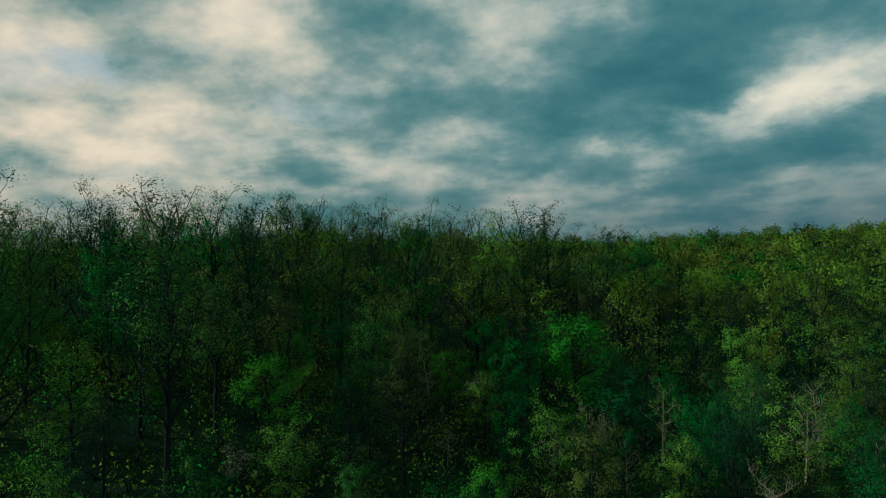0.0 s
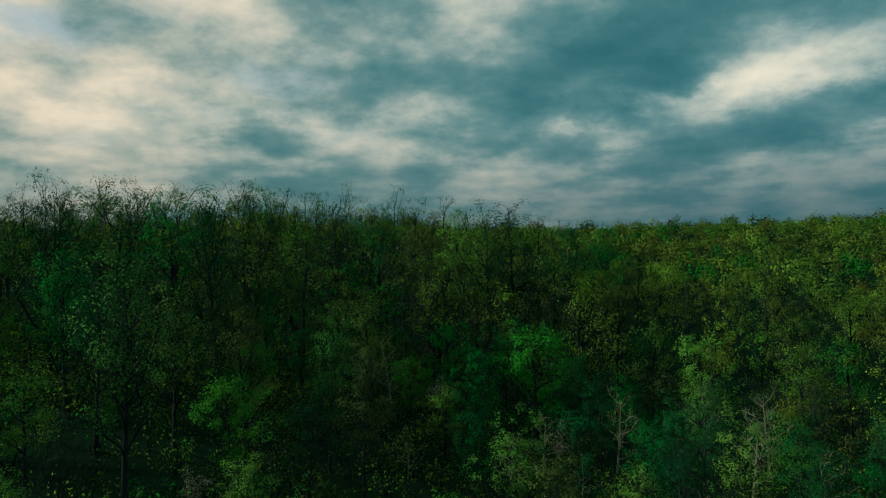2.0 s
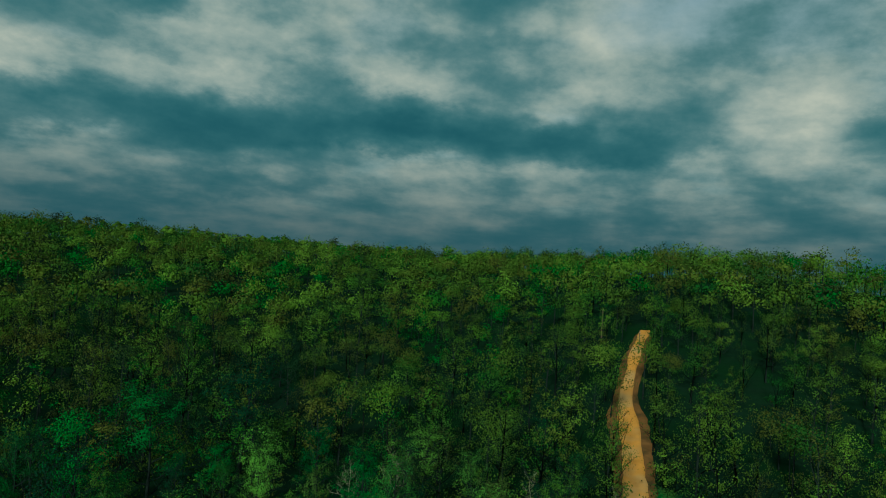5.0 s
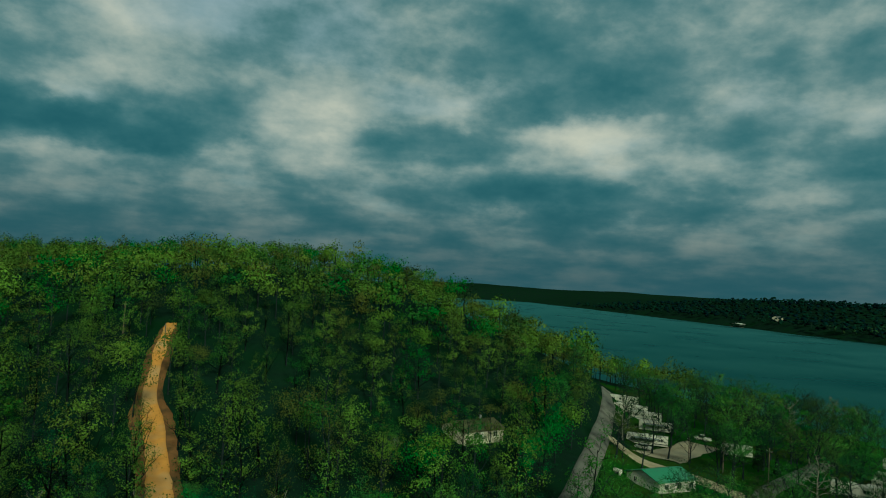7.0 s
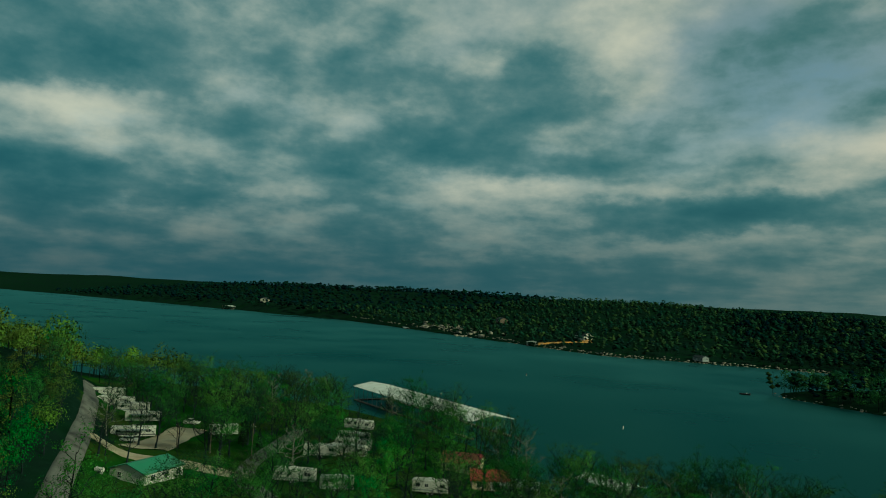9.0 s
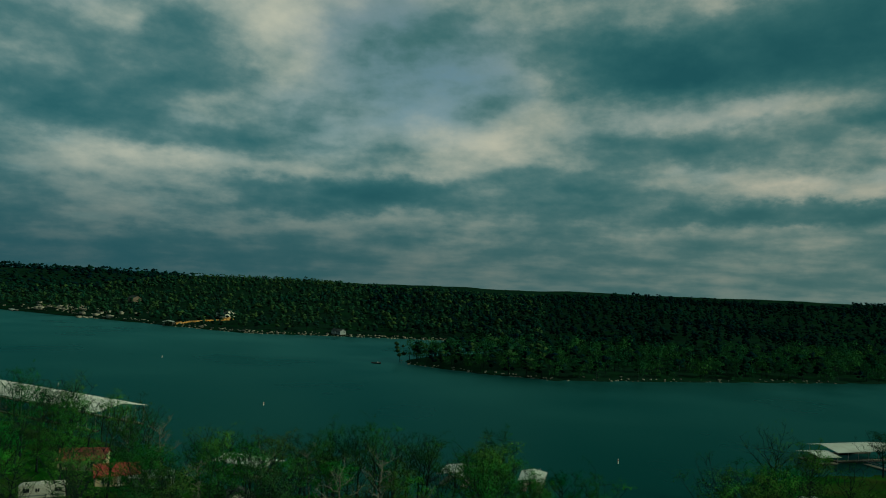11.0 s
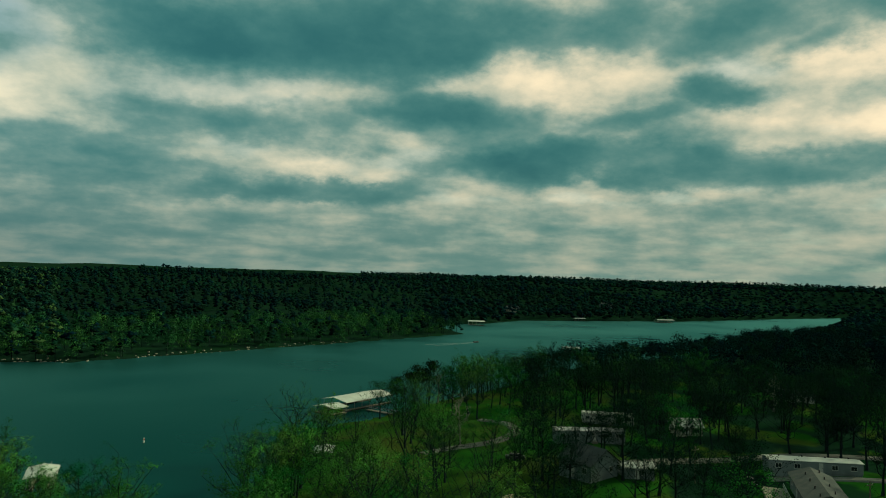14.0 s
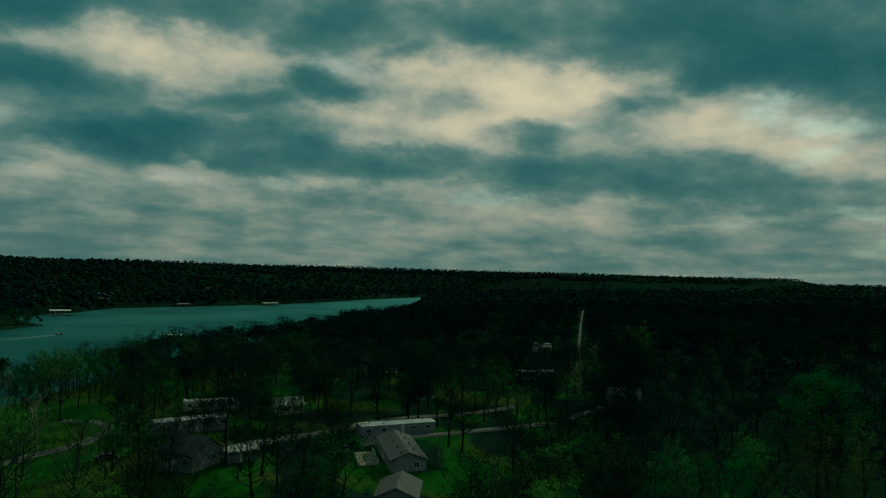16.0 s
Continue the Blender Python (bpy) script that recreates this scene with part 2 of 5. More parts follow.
# ---------------------------------------------------------------- materials
def material(name, colour, rough=0.9, spread=0.25, scale=1.0, bump=0.3, metal=0.0, second=None, blotch=0.15, spec=0.3):
    """A surface of one base colour, broken up by fine grain and by larger stains (towards second), with relief."""
    mat = bpy.data.materials.new(name)
    mat.use_nodes = True
    tree = mat.node_tree
    bsdf = tree.nodes["Principled BSDF"]
    bsdf.inputs["Roughness"].default_value = rough
    bsdf.inputs["Metallic"].default_value = metal
    bsdf.inputs["Specular IOR Level"].default_value = spec
    place = tree.nodes.new("ShaderNodeTexCoord").outputs["Object"]
    grain, stain = tree.nodes.new("ShaderNodeTexNoise"), tree.nodes.new("ShaderNodeTexNoise")
    for node, size in ((grain, scale), (stain, scale * blotch)):
        tree.links.new(place, node.inputs["Vector"])
        node.inputs["Scale"].default_value = size
        node.inputs["Detail"].default_value = 5
    dark = tuple(c * (1 - spread) for c in colour)
    light = tuple(min(1, c * (1 + spread)) for c in colour)
    one = tree.nodes.new("ShaderNodeMix")
    one.data_type = "RGBA"
    one.inputs[6].default_value, one.inputs[7].default_value = (*dark, 1), (*light, 1)
    tree.links.new(grain.outputs[0], one.inputs[0])
    two = tree.nodes.new("ShaderNodeMix")
    two.data_type = "RGBA"
    two.inputs[7].default_value = (*(second or tuple(c * 0.7 for c in colour)), 1)
    tree.links.new(one.outputs[2], two.inputs[6])
    edge = tree.nodes.new("ShaderNodeMapRange")
    edge.inputs["From Min"].default_value, edge.inputs["From Max"].default_value = 0.45, 0.68
    tree.links.new(stain.outputs[0], edge.inputs["Value"])
    tree.links.new(edge.outputs[0], two.inputs[0])
    tree.links.new(two.outputs[2], bsdf.inputs["Base Color"])
    if bump:
        relief = tree.nodes.new("ShaderNodeBump")
        relief.inputs["Strength"].default_value = bump
        relief.inputs["Distance"].default_value = 0.05
        tree.links.new(grain.outputs[0], relief.inputs["Height"])
        tree.links.new(relief.outputs[0], bsdf.inputs["Normal"])
    return mat


def leaf_material(name, colours, source):
    """Leaves: a hue for each tree (source: its random number, or the tint that its trunk was given), lighter and darker leaf by leaf; light shines through."""
    mat = bpy.data.materials.new(name)
    mat.use_nodes = True
    tree = mat.node_tree
    bsdf = tree.nodes["Principled BSDF"]
    bsdf.inputs["Roughness"].default_value = 0.8
    bsdf.inputs["Specular IOR Level"].default_value = 0.0
    if source == "object":
        value = tree.nodes.new("ShaderNodeObjectInfo").outputs["Random"]
    else:
        node = tree.nodes.new("ShaderNodeAttribute")
        node.attribute_name = "tint"
        value = node.outputs["Fac"]
    ramp = tree.nodes.new("ShaderNodeValToRGB")
    stops = ramp.color_ramp.elements
    for n, colour in enumerate(colours):
        place = n / (len(colours) - 1)
        stop = stops[0] if n == 0 else stops[len(stops) - 1] if n == len(colours) - 1 else stops.new(place)
        stop.position, stop.color = place, (*colour, 1)
    tree.links.new(value, ramp.inputs[0])
    island = tree.nodes.new("ShaderNodeNewGeometry").outputs["Random Per Island"]
    vary = tree.nodes.new("ShaderNodeMapRange")
    vary.inputs["To Min"].default_value, vary.inputs["To Max"].default_value = 0.85, 1.15
    tree.links.new(island, vary.inputs["Value"])
    tone = tree.nodes.new("ShaderNodeVectorMath")
    tone.operation = "SCALE"
    tree.links.new(ramp.outputs[0], tone.inputs[0])
    tree.links.new(vary.outputs[0], tone.inputs["Scale"])
    tree.links.new(tone.outputs[0], bsdf.inputs["Base Color"])
    thin = tree.nodes.new("ShaderNodeBsdfTranslucent")
    tree.links.new(tone.outputs[0], thin.inputs[0])
    both = tree.nodes.new("ShaderNodeMixShader")
    both.inputs[0].default_value = 0.05
    tree.links.new(bsdf.outputs[0], both.inputs[1])
    tree.links.new(thin.outputs[0], both.inputs[2])
    tree.links.new(both.outputs[0], tree.nodes["Material Output"].inputs[0])
    return mat


HUES = [(0.0453, 0.1164, 0.0166), (0.0049, 0.0659, 0.0149), (0.0051, 0.0291, 0.0170), (0.0071, 0.1453, 0.0203), (0.0109, 0.0517, 0.0200), (0.0895, 0.2526, 0.0338), (0.0447, 0.0712, 0.0202), (0.0027, 0.0217, 0.0143), (0.0445, 0.1846, 0.0294)]
# darkened hues: backlight and cloud shadow put into the leaf colour
SHADED_HUES = [(0.0020, 0.0100, 0.0130), (0.0052, 0.0180, 0.0112), (0.0018, 0.0128, 0.0140), (0.0046, 0.0235, 0.0120), (0.0015, 0.0088, 0.0136)]
M_leaf = leaf_material("spring leaves", HUES, "object")
WOOD_HUES = [(0.0499, 0.1007, 0.0154), (0.0102, 0.0644, 0.0128), (0.0630, 0.1025, 0.0168), (0.0139, 0.0478, 0.0140), (0.0887, 0.1906, 0.0225), (0.0625, 0.0805, 0.0165), (0.0085, 0.0293, 0.0138), (0.0715, 0.1464, 0.0168), (0.0084, 0.0913, 0.0119)]
M_wood = leaf_material("woodland leaves", WOOD_HUES, "tint")
M_park = leaf_material("shade tree leaves", [(0.0264, 0.1020, 0.0168), (0.0090, 0.0810, 0.0126), (0.0609, 0.1740, 0.0261), (0.0408, 0.0792, 0.0180), (0.0060, 0.0413, 0.0135), (0.0364, 0.1300, 0.0208)], "object")
# park leaves darkened for the west: the shade there is in this colour
M_park_shaded = leaf_material("shade tree leaves, shade painted in", [(0.0026, 0.014, 0.0075), (0.004, 0.020, 0.007), (0.002, 0.011, 0.008), (0.006, 0.027, 0.007)], "object")
M_point = leaf_material("young green leaves", [(0.024, 0.085, 0.022), (0.012, 0.058, 0.024), (0.036, 0.105, 0.024)], "tint")
# lighter copy of the far leaf hues, with the front light painted in
M_wood_sunlit = leaf_material("bluff leaves, sunlight painted in", [(0.0049, 0.0231, 0.0184), (0.0171, 0.0486, 0.0184), (0.0061, 0.0301, 0.0194), (0.0318, 0.0636, 0.0194), (0.0073, 0.0254, 0.0194)], "tint")
M_wood_shaded = leaf_material("woodland leaves, shade painted in", SHADED_HUES, "tint")
M_lime = leaf_material("lime green leaves", [(0.014, 0.125, 0.012), (0.035, 0.14, 0.014)], "object")
M_white = leaf_material("white blossom", [(0.2, 0.215, 0.165), (0.17, 0.19, 0.14)], "object")
M_needle = leaf_material("pine needles", [(0.008, 0.02, 0.011), (0.01, 0.024, 0.011)], "object")
M_bark = material("dark bark", (0.012, 0.02, 0.021), 0.95, 0.4, 6, 0.6, spec=0.0)
M_pale = material("pale sycamore bark", (0.15, 0.15, 0.125), 0.9, 0.35, 3, 0.4, second=(0.12, 0.11, 0.085), blotch=0.4)
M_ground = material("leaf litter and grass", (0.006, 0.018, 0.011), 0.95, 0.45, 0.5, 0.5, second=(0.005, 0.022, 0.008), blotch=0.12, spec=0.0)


def grow_lawn(mat, fresh, dry):
    """Lays mown grass into the ground where its own attribute says so, with worn, uneven edges."""
    tree = mat.node_tree
    bsdf = tree.nodes["Principled BSDF"]
    litter = bsdf.inputs["Base Color"].links[0].from_socket
    place = tree.nodes.new("ShaderNodeTexCoord").outputs["Object"]
    near, wide = tree.nodes.new("ShaderNodeTexNoise"), tree.nodes.new("ShaderNodeTexNoise")
    for node, size in ((near, 0.35), (wide, 0.05)):
        tree.links.new(place, node.inputs["Vector"])
        node.inputs["Scale"].default_value, node.inputs["Detail"].default_value = size, 6
    grass = tree.nodes.new("ShaderNodeMix")
    grass.data_type = "RGBA"
    grass.inputs[6].default_value, grass.inputs[7].default_value = (*fresh, 1), (*dry, 1)
    worn = tree.nodes.new("ShaderNodeMapRange")
    worn.inputs["From Min"].default_value, worn.inputs["From Max"].default_value = 0.42, 0.66
    tree.links.new(wide.outputs[0], worn.inputs["Value"])
    tree.links.new(worn.outputs[0], grass.inputs[0])
    held = tree.nodes.new("ShaderNodeAttribute")
    held.attribute_name = "mown"
    rough = tree.nodes.new("ShaderNodeMath")
    rough.operation = "MULTIPLY_ADD"
    tree.links.new(near.outputs[0], rough.inputs[0])
    rough.inputs[1].default_value = 0.8
    tree.links.new(held.outputs["Fac"], rough.inputs[2])
    edge = tree.nodes.new("ShaderNodeMapRange")
    edge.inputs["From Min"].default_value, edge.inputs["From Max"].default_value = 0.75, 1.05
    tree.links.new(rough.outputs[0], edge.inputs["Value"])
    both = tree.nodes.new("ShaderNodeMix")
    both.data_type = "RGBA"
    tree.links.new(edge.outputs[0], both.inputs[0])
    tree.links.new(litter, both.inputs[6])
    tree.links.new(grass.outputs[2], both.inputs[7])
    tree.links.new(both.outputs[2], bsdf.inputs["Base Color"])


grow_lawn(M_ground, (0.010, 0.052, 0.006), (0.030, 0.046, 0.010))
M_dirt = material("orange clay", (0.48, 0.225, 0.05), 0.95, 0.3, 0.5, 0.5, second=(0.4, 0.25, 0.11), blotch=0.3, spec=0.0)
M_bank = material("brown clay bank", (0.15, 0.075, 0.03), 0.95, 0.45, 0.6, 0.6, second=(0.05, 0.04, 0.02), blotch=0.4, spec=0.0)
M_gravel = material("pale gravel", (0.34, 0.30, 0.21), 0.95, 0.25, 1.5, 0.4, second=(0.24, 0.2, 0.13), blotch=0.1, spec=0.0)
M_asphalt = material("worn asphalt", (0.12, 0.125, 0.11), 0.9, 0.2, 2.0, 0.3, second=(0.065, 0.065, 0.06), blotch=0.1, spec=0.0)
M_rock = material("pale shore rock", (0.2, 0.19, 0.15), 0.9, 0.35, 0.6, 0.6, second=(0.2, 0.18, 0.14), blotch=0.5)


# ---------------------------------------------------------------- land and lake
NEAR_SHORE = [(2600, -300), (1200, -150), (620, -120), (420, -150), (330, -165), (265, -185), (205, -195), (160, -190), (125, -178), (95, -160),
              (70, -145), (40, -152), (15, -156), (3, -150), (-8, -128), (-22, -126), (-32, -150), (-48, -180), (-60, -205), (-85, -215),
              (-112, -232), (-135, -246), (-166, -262), (-190, -278), (-230, -304), (-270, -322), (-300, -322), (-340, -330),
              (-395, -345), (-490, -398), (-545, -412), (-640, -450), (-800, -540), (-1000, -650), (-1140, -740)]
FAR_SHORE = [(-1150, -765), (-965, -742), (-685, -680), (-562, -688), (-450, -695), (-352, -632), (-360, -655), (-300, -610), (-283, -527), (-168, -470),
             (-69, -424), (6, -389), (54, -402), (103, -430), (92, -470), (62, -510), (50, -575), (105, -640), (200, -618), (283, -592),
             (373, -627), (557, -702), (822, -798), (1196, -836), (1780, -876), (2600, -880)]
HILLS = [(-23, 41, 55, 9.5), (-80, 170, 110, 19.0), (0, 160, 60, 1.1), (0, 90, 45, -6.5), (20, 260, 90, 7.0), (100, 170, 90, -5.6), (60, 60, 55, -2.6),
         (220, 330, 130, 7.5), (300, 150, 110, 2.4), (200, 35, 50, 6.8), (300, -17, 76, 26.0), (360, -110, 80, 1.7), (330, 430, 160, 14.5),
         (-60, 420, 160, 11.5), (-110, 10, 70, -5.3), (-250, 90, 120, 7.9), (-90, 60, 60, 5.8), (450, 60, 120, 26.4)]
FAR_HILLS = [(-450, 60, 220, -1.7), (100, 700, 260, 23.0), (600, 350, 200, 28.5), (-400, 550, 260, 30.2), (-700, 0, 250, 14.9)]


def smooth(v, a, b):
    k = np.clip((v - a) / (b - a), 0, 1)
    return k * k * (3 - 2 * k)


def to_line(x, y, pts):
    """Distance from places to a line of points."""
    best = np.full(x.shape, 1e9)
    for (x0, y0), (x1, y1) in zip(pts, pts[1:]):
        dx, dy = x1 - x0, y1 - y0
        k = np.clip(((x - x0) * dx + (y - y0) * dy) / (dx * dx + dy * dy), 0, 1)
        best = np.minimum(best, np.hypot(x - x0 - k * dx, y - y0 - k * dy))
    return best


def in_lake(x, y):
    pts = NEAR_SHORE + FAR_SHORE
    inside = np.zeros(x.shape, bool)
    for (x0, y0), (x1, y1) in zip(pts, pts[1:] + pts[:1]):
        cross = (y0 > y) != (y1 > y)
        inside ^= cross & (x < (x1 - x0) * (y - y0) / ((y1 - y0) or 1e-9) + x0)
    return inside


def waves(x, y, size, seed):
    """Smooth uneven ground, about -1 to 1."""
    r = np.random.RandomState(seed)
    out = 0
    for _ in range(7):
        a, p, k = r.uniform(0, 6.28), r.uniform(0, 6.28), r.uniform(0.6, 1.6) * 6.28 / size
        out = out + np.sin((x * math.cos(a) + y * math.sin(a)) * k + p)
    return out / 3.5


def height(x, y):
    """The ground's height above the lake."""
    x, y = np.asarray(x, float), np.asarray(y, float)
    lake = in_lake(x, y)
    near, far = to_line(x, y, NEAR_SHORE), to_line(x, y, FAR_SHORE)
    shore = np.minimum(near, far)
    dist = np.hypot(x, y)
    across = (far < near) & (y < -380)
    low = 4.5 * (1 - np.exp(-shore / 18)) + 0.5
    hill = 0
    for hx, hy, size, high in HILLS + FAR_HILLS:
        hill = hill + high * np.exp(-((x - hx) ** 2 + (y - hy) ** 2) / (2 * size * size))
    here = low + hill * smooth(shore, 5, 110) + smooth(dist, 900, 2200) * 12
    wide = np.clip(1 + 0.25 * waves(x, y, 700, 5), 0.6, 1.5)
    there = low + (32 + 5 * waves(x, y, 900, 3)) * smooth(far * wide, 30, 330)
    there = there + 14 * np.exp(-((x - 1250) ** 2 + (y + 1150) ** 2) / (2 * 430 ** 2)) + 3.5 * waves(x, y, 330, 12) * smooth(far, 60, 260)
    az = np.degrees(np.arctan2(-x, y))
    az = np.where(az > 60, az - 360, az)
    camp = smooth(-az, 113, 119) * (1 - smooth(-az, 246, 256)) * (1 - smooth(dist, 300, 380)) * smooth(dist, 60, 100)
    here = here + (low - here) * camp
    ground = np.where(across, there, here) + waves(x, y, 60, 8) * 0.9 * smooth(shore, 10, 60)
    ground = ground + smooth(dist, 2300, 4300) * 24 * smooth(shore, 100, 500)
    return np.where(lake, -np.minimum(3.0, 0.15 + shore * 0.12), ground)


def mesh_from(name, verts, quads, materials, index=None, tint=None, shade=True, normals=None):
    """A mesh of four-sided faces from arrays."""
    mesh = bpy.data.meshes.new(name)
    verts, quads = np.asarray(verts, np.float32), np.asarray(quads, np.int32)
    mesh.vertices.add(len(verts))
    mesh.vertices.foreach_set("co", verts.ravel())
    real = quads >= 0                                # a face of three corners has -1 as its fourth
    count = real.sum(1)
    mesh.loops.add(int(count.sum()))
    mesh.loops.foreach_set("vertex_index", quads[real])
    mesh.polygons.add(len(quads))
    mesh.polygons.foreach_set("loop_start", (np.cumsum(count) - count).astype(np.int32))
    for m in materials:
        mesh.materials.append(m)
    if index is not None:
        mesh.polygons.foreach_set("material_index", np.asarray(index, np.int32))
    if tint is not None:
        mesh.attributes.new("tint", "FLOAT", "FACE").data.foreach_set("value", np.asarray(tint, np.float32))
    mesh.update(calc_edges=True)
    mesh.validate()
    if normals is not None:
        mesh.attributes.new("custom_normal", "FLOAT_VECTOR", "POINT").data.foreach_set("vector", np.asarray(normals, np.float32).ravel())
    if shade or normals is not None:
        mesh.polygons.foreach_set("use_smooth", np.ones(len(mesh.polygons), bool))
    return mesh


RINGS, SPOKES = 170, 360
ring = np.concatenate([[2.0], np.geomspace(12, 4700, RINGS - 1)])
ang = np.linspace(0, 2 * math.pi, SPOKES, endpoint=False)
gx, gy = np.outer(ring, np.cos(ang)), np.outer(ring, np.sin(ang))
gz = height(gx, gy)
i, j = np.meshgrid(np.arange(RINGS - 1), np.arange(SPOKES), indexing="ij")
k = (j + 1) % SPOKES
quads = np.stack([i * SPOKES + j, (i + 1) * SPOKES + j, (i + 1) * SPOKES + k, i * SPOKES + k], -1).reshape(-1, 4)
bearing = np.degrees(np.arctan2(-gx, gy))
bearing = np.where(bearing > 60, bearing - 360, bearing)
reach = np.hypot(gx, gy)
mown = smooth(-bearing + 2 * waves(gx, gy, 40, 4), 114, 117) * (1 - smooth(-bearing, 247, 252)) * smooth(reach, 60, 75) * (1 - smooth(reach, 300, 340))
mown *= 1 - smooth(-bearing, 214, 226) * smooth(waves(gx, gy, 34, 9), -0.3, 0.3)
mown = np.maximum(mown, smooth(-bearing, 232.5, 234.5) * (1 - smooth(-bearing, 239, 241)) * smooth(reach, 2050, 2150) * (1 - smooth(reach, 2650, 2750)))      # far pasture in the valley
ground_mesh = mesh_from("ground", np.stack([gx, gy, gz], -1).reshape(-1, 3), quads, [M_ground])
ground_mesh.attributes.new("mown", "FLOAT", "POINT").data.foreach_set("value", mown.ravel().astype(np.float32))
ground = new("ground", ground_mesh)
tagged(ground, "rolling ground of leaf litter, rough grass and mown lawn", "ground", kind="structure")

# the lake: one dark, gently rippled sheet
M_water = bpy.data.materials.new("lake water")
M_water.use_nodes = True
nt = M_water.node_tree
nt.nodes.remove(nt.nodes["Principled BSDF"])
deep, gloss = nt.nodes.new("ShaderNodeBsdfDiffuse"), nt.nodes.new("ShaderNodeBsdfGlossy")
deep.inputs["Color"].default_value = (0.0012, 0.022, 0.019, 1)
gloss.inputs["Color"].default_value = (0.155, 0.44, 0.425, 1)
pos = nt.nodes.new("ShaderNodeTexCoord").outputs["Object"]
swell, ripple = nt.nodes.new("ShaderNodeTexNoise"), nt.nodes.new("ShaderNodeTexNoise")
for node, size, detail in ((swell, 0.012, 4), (ripple, 0.22, 2)):
    nt.links.new(pos, node.inputs["Vector"])
    node.inputs["Scale"].default_value, node.inputs["Detail"].default_value = size, detail
wave = nt.nodes.new("ShaderNodeBump")
wave.inputs["Strength"].default_value, wave.inputs["Distance"].default_value = 0.25, 0.3
nt.links.new(ripple.outputs[0], wave.inputs["Height"])
nt.links.new(wave.outputs[0], gloss.inputs["Normal"])
calm = nt.nodes.new("ShaderNodeMapRange")      # wind patches
calm.inputs["From Min"].default_value, calm.inputs["From Max"].default_value = 0.35, 0.65
calm.inputs["To Min"].default_value, calm.inputs["To Max"].default_value = 0.26, 0.40
nt.links.new(swell.outputs[0], calm.inputs["Value"])
nt.links.new(calm.outputs[0], gloss.inputs["Roughness"])
facing = nt.nodes.new("ShaderNodeFresnel")
facing.inputs["IOR"].default_value = 1.33
less = nt.nodes.new("ShaderNodeMath")
less.operation = "MULTIPLY"
less.inputs[1].default_value = 0.72
nt.links.new(facing.outputs[0], less.inputs[0])
sheet = nt.nodes.new("ShaderNodeMixShader")
nt.links.new(less.outputs[0], sheet.inputs[0])
nt.links.new(deep.outputs[0], sheet.inputs[1])
nt.links.new(gloss.outputs[0], sheet.inputs[2])
nt.links.new(sheet.outputs[0], nt.nodes["Material Output"].inputs[0])
water = new("water", mesh_from("water", [(-1300, -1000, 0), (3200, -1000, 0), (3200, -60, 0), (-1300, -60, 0)], [(0, 1, 2, 3)], [M_water]))
tagged(water, "dark teal lake with a gently rippled surface", "lake", kind="structure")

# ---------------------------------------------------------------- trees
def tube(path, radii, sides):
    """A tapered limb along a path: vertices and four-sided faces."""
    path = np.asarray(path, float)
    way = np.gradient(path, axis=0)
    way /= np.linalg.norm(way, axis=1)[:, None] + 1e-9
    ref = np.where(np.abs(way[:, 2:3]) > 0.9, [[1.0, 0, 0]], [[0, 0, 1.0]])
    u = np.cross(way, ref)
    u /= np.linalg.norm(u, axis=1)[:, None]
    v = np.cross(way, u)
    a = np.arange(sides) * 2 * math.pi / sides
    rim = path[:, None] + np.asarray(radii)[:, None, None] * (np.cos(a)[None, :, None] * u[:, None] + np.sin(a)[None, :, None] * v[:, None])
    n = len(path)
    f = [(r * sides + s, r * sides + (s + 1) % sides, (r + 1) * sides + (s + 1) % sides, (r + 1) * sides + s) for r in range(n - 1) for s in range(sides)]
    return rim.reshape(-1, 3), np.array(f)


class Pile:
    """Meshes gathered into one."""
    def __init__(self):
        self.v, self.f, self.n = [], [], 0

    def add(self, v, f):
        self.v.append(v)
        self.f.append(np.where(f < 0, -1, f + self.n))
        self.n += len(v)

    def arrays(self):
        return (np.concatenate(self.v), np.concatenate(self.f)) if self.v else (np.zeros((0, 3)), np.zeros((0, 4), int))


def leaf_quads(centres, size, rng, out=None):
    """A small bent leaf clump at each centre, turned outwards where out is given."""
    n = len(centres)
    face = rng.normal(size=(n, 3))
    face /= np.linalg.norm(face, axis=1)[:, None]
    if out is not None:
        face = face * 0.32 + out
        face /= np.linalg.norm(face, axis=1)[:, None] + 1e-9
    a = np.cross(face, rng.normal(size=(n, 3)))
    a /= np.linalg.norm(a, axis=1)[:, None] + 1e-9
    b = np.cross(face, a)
    s = size * rng.uniform(0.55, 1.35, (n, 1))
    a, b = a * s, b * s * rng.uniform(0.55, 0.95, (n, 1))
    c = np.asarray(centres)
    v = np.stack([c - a, c + a * 0.7 - b, c + a * 0.5 + b], 1).reshape(-1, 3)
    f = np.full((n, 4), -1)
    f[:, :3] = np.arange(3 * n).reshape(-1, 3)
    return v, f


OCT_V = np.array([(1, 0, 0), (-1, 0, 0), (0, 1, 0), (0, -1, 0), (0, 0, 1), (0, 0, -0.6)], float)
OCT_F = np.array([(0, 2, 4, -1), (2, 1, 4, -1), (1, 3, 4, -1), (3, 0, 4, -1), (2, 0, 5, -1), (1, 2, 5, -1), (3, 1, 5, -1), (0, 3, 5, -1)])


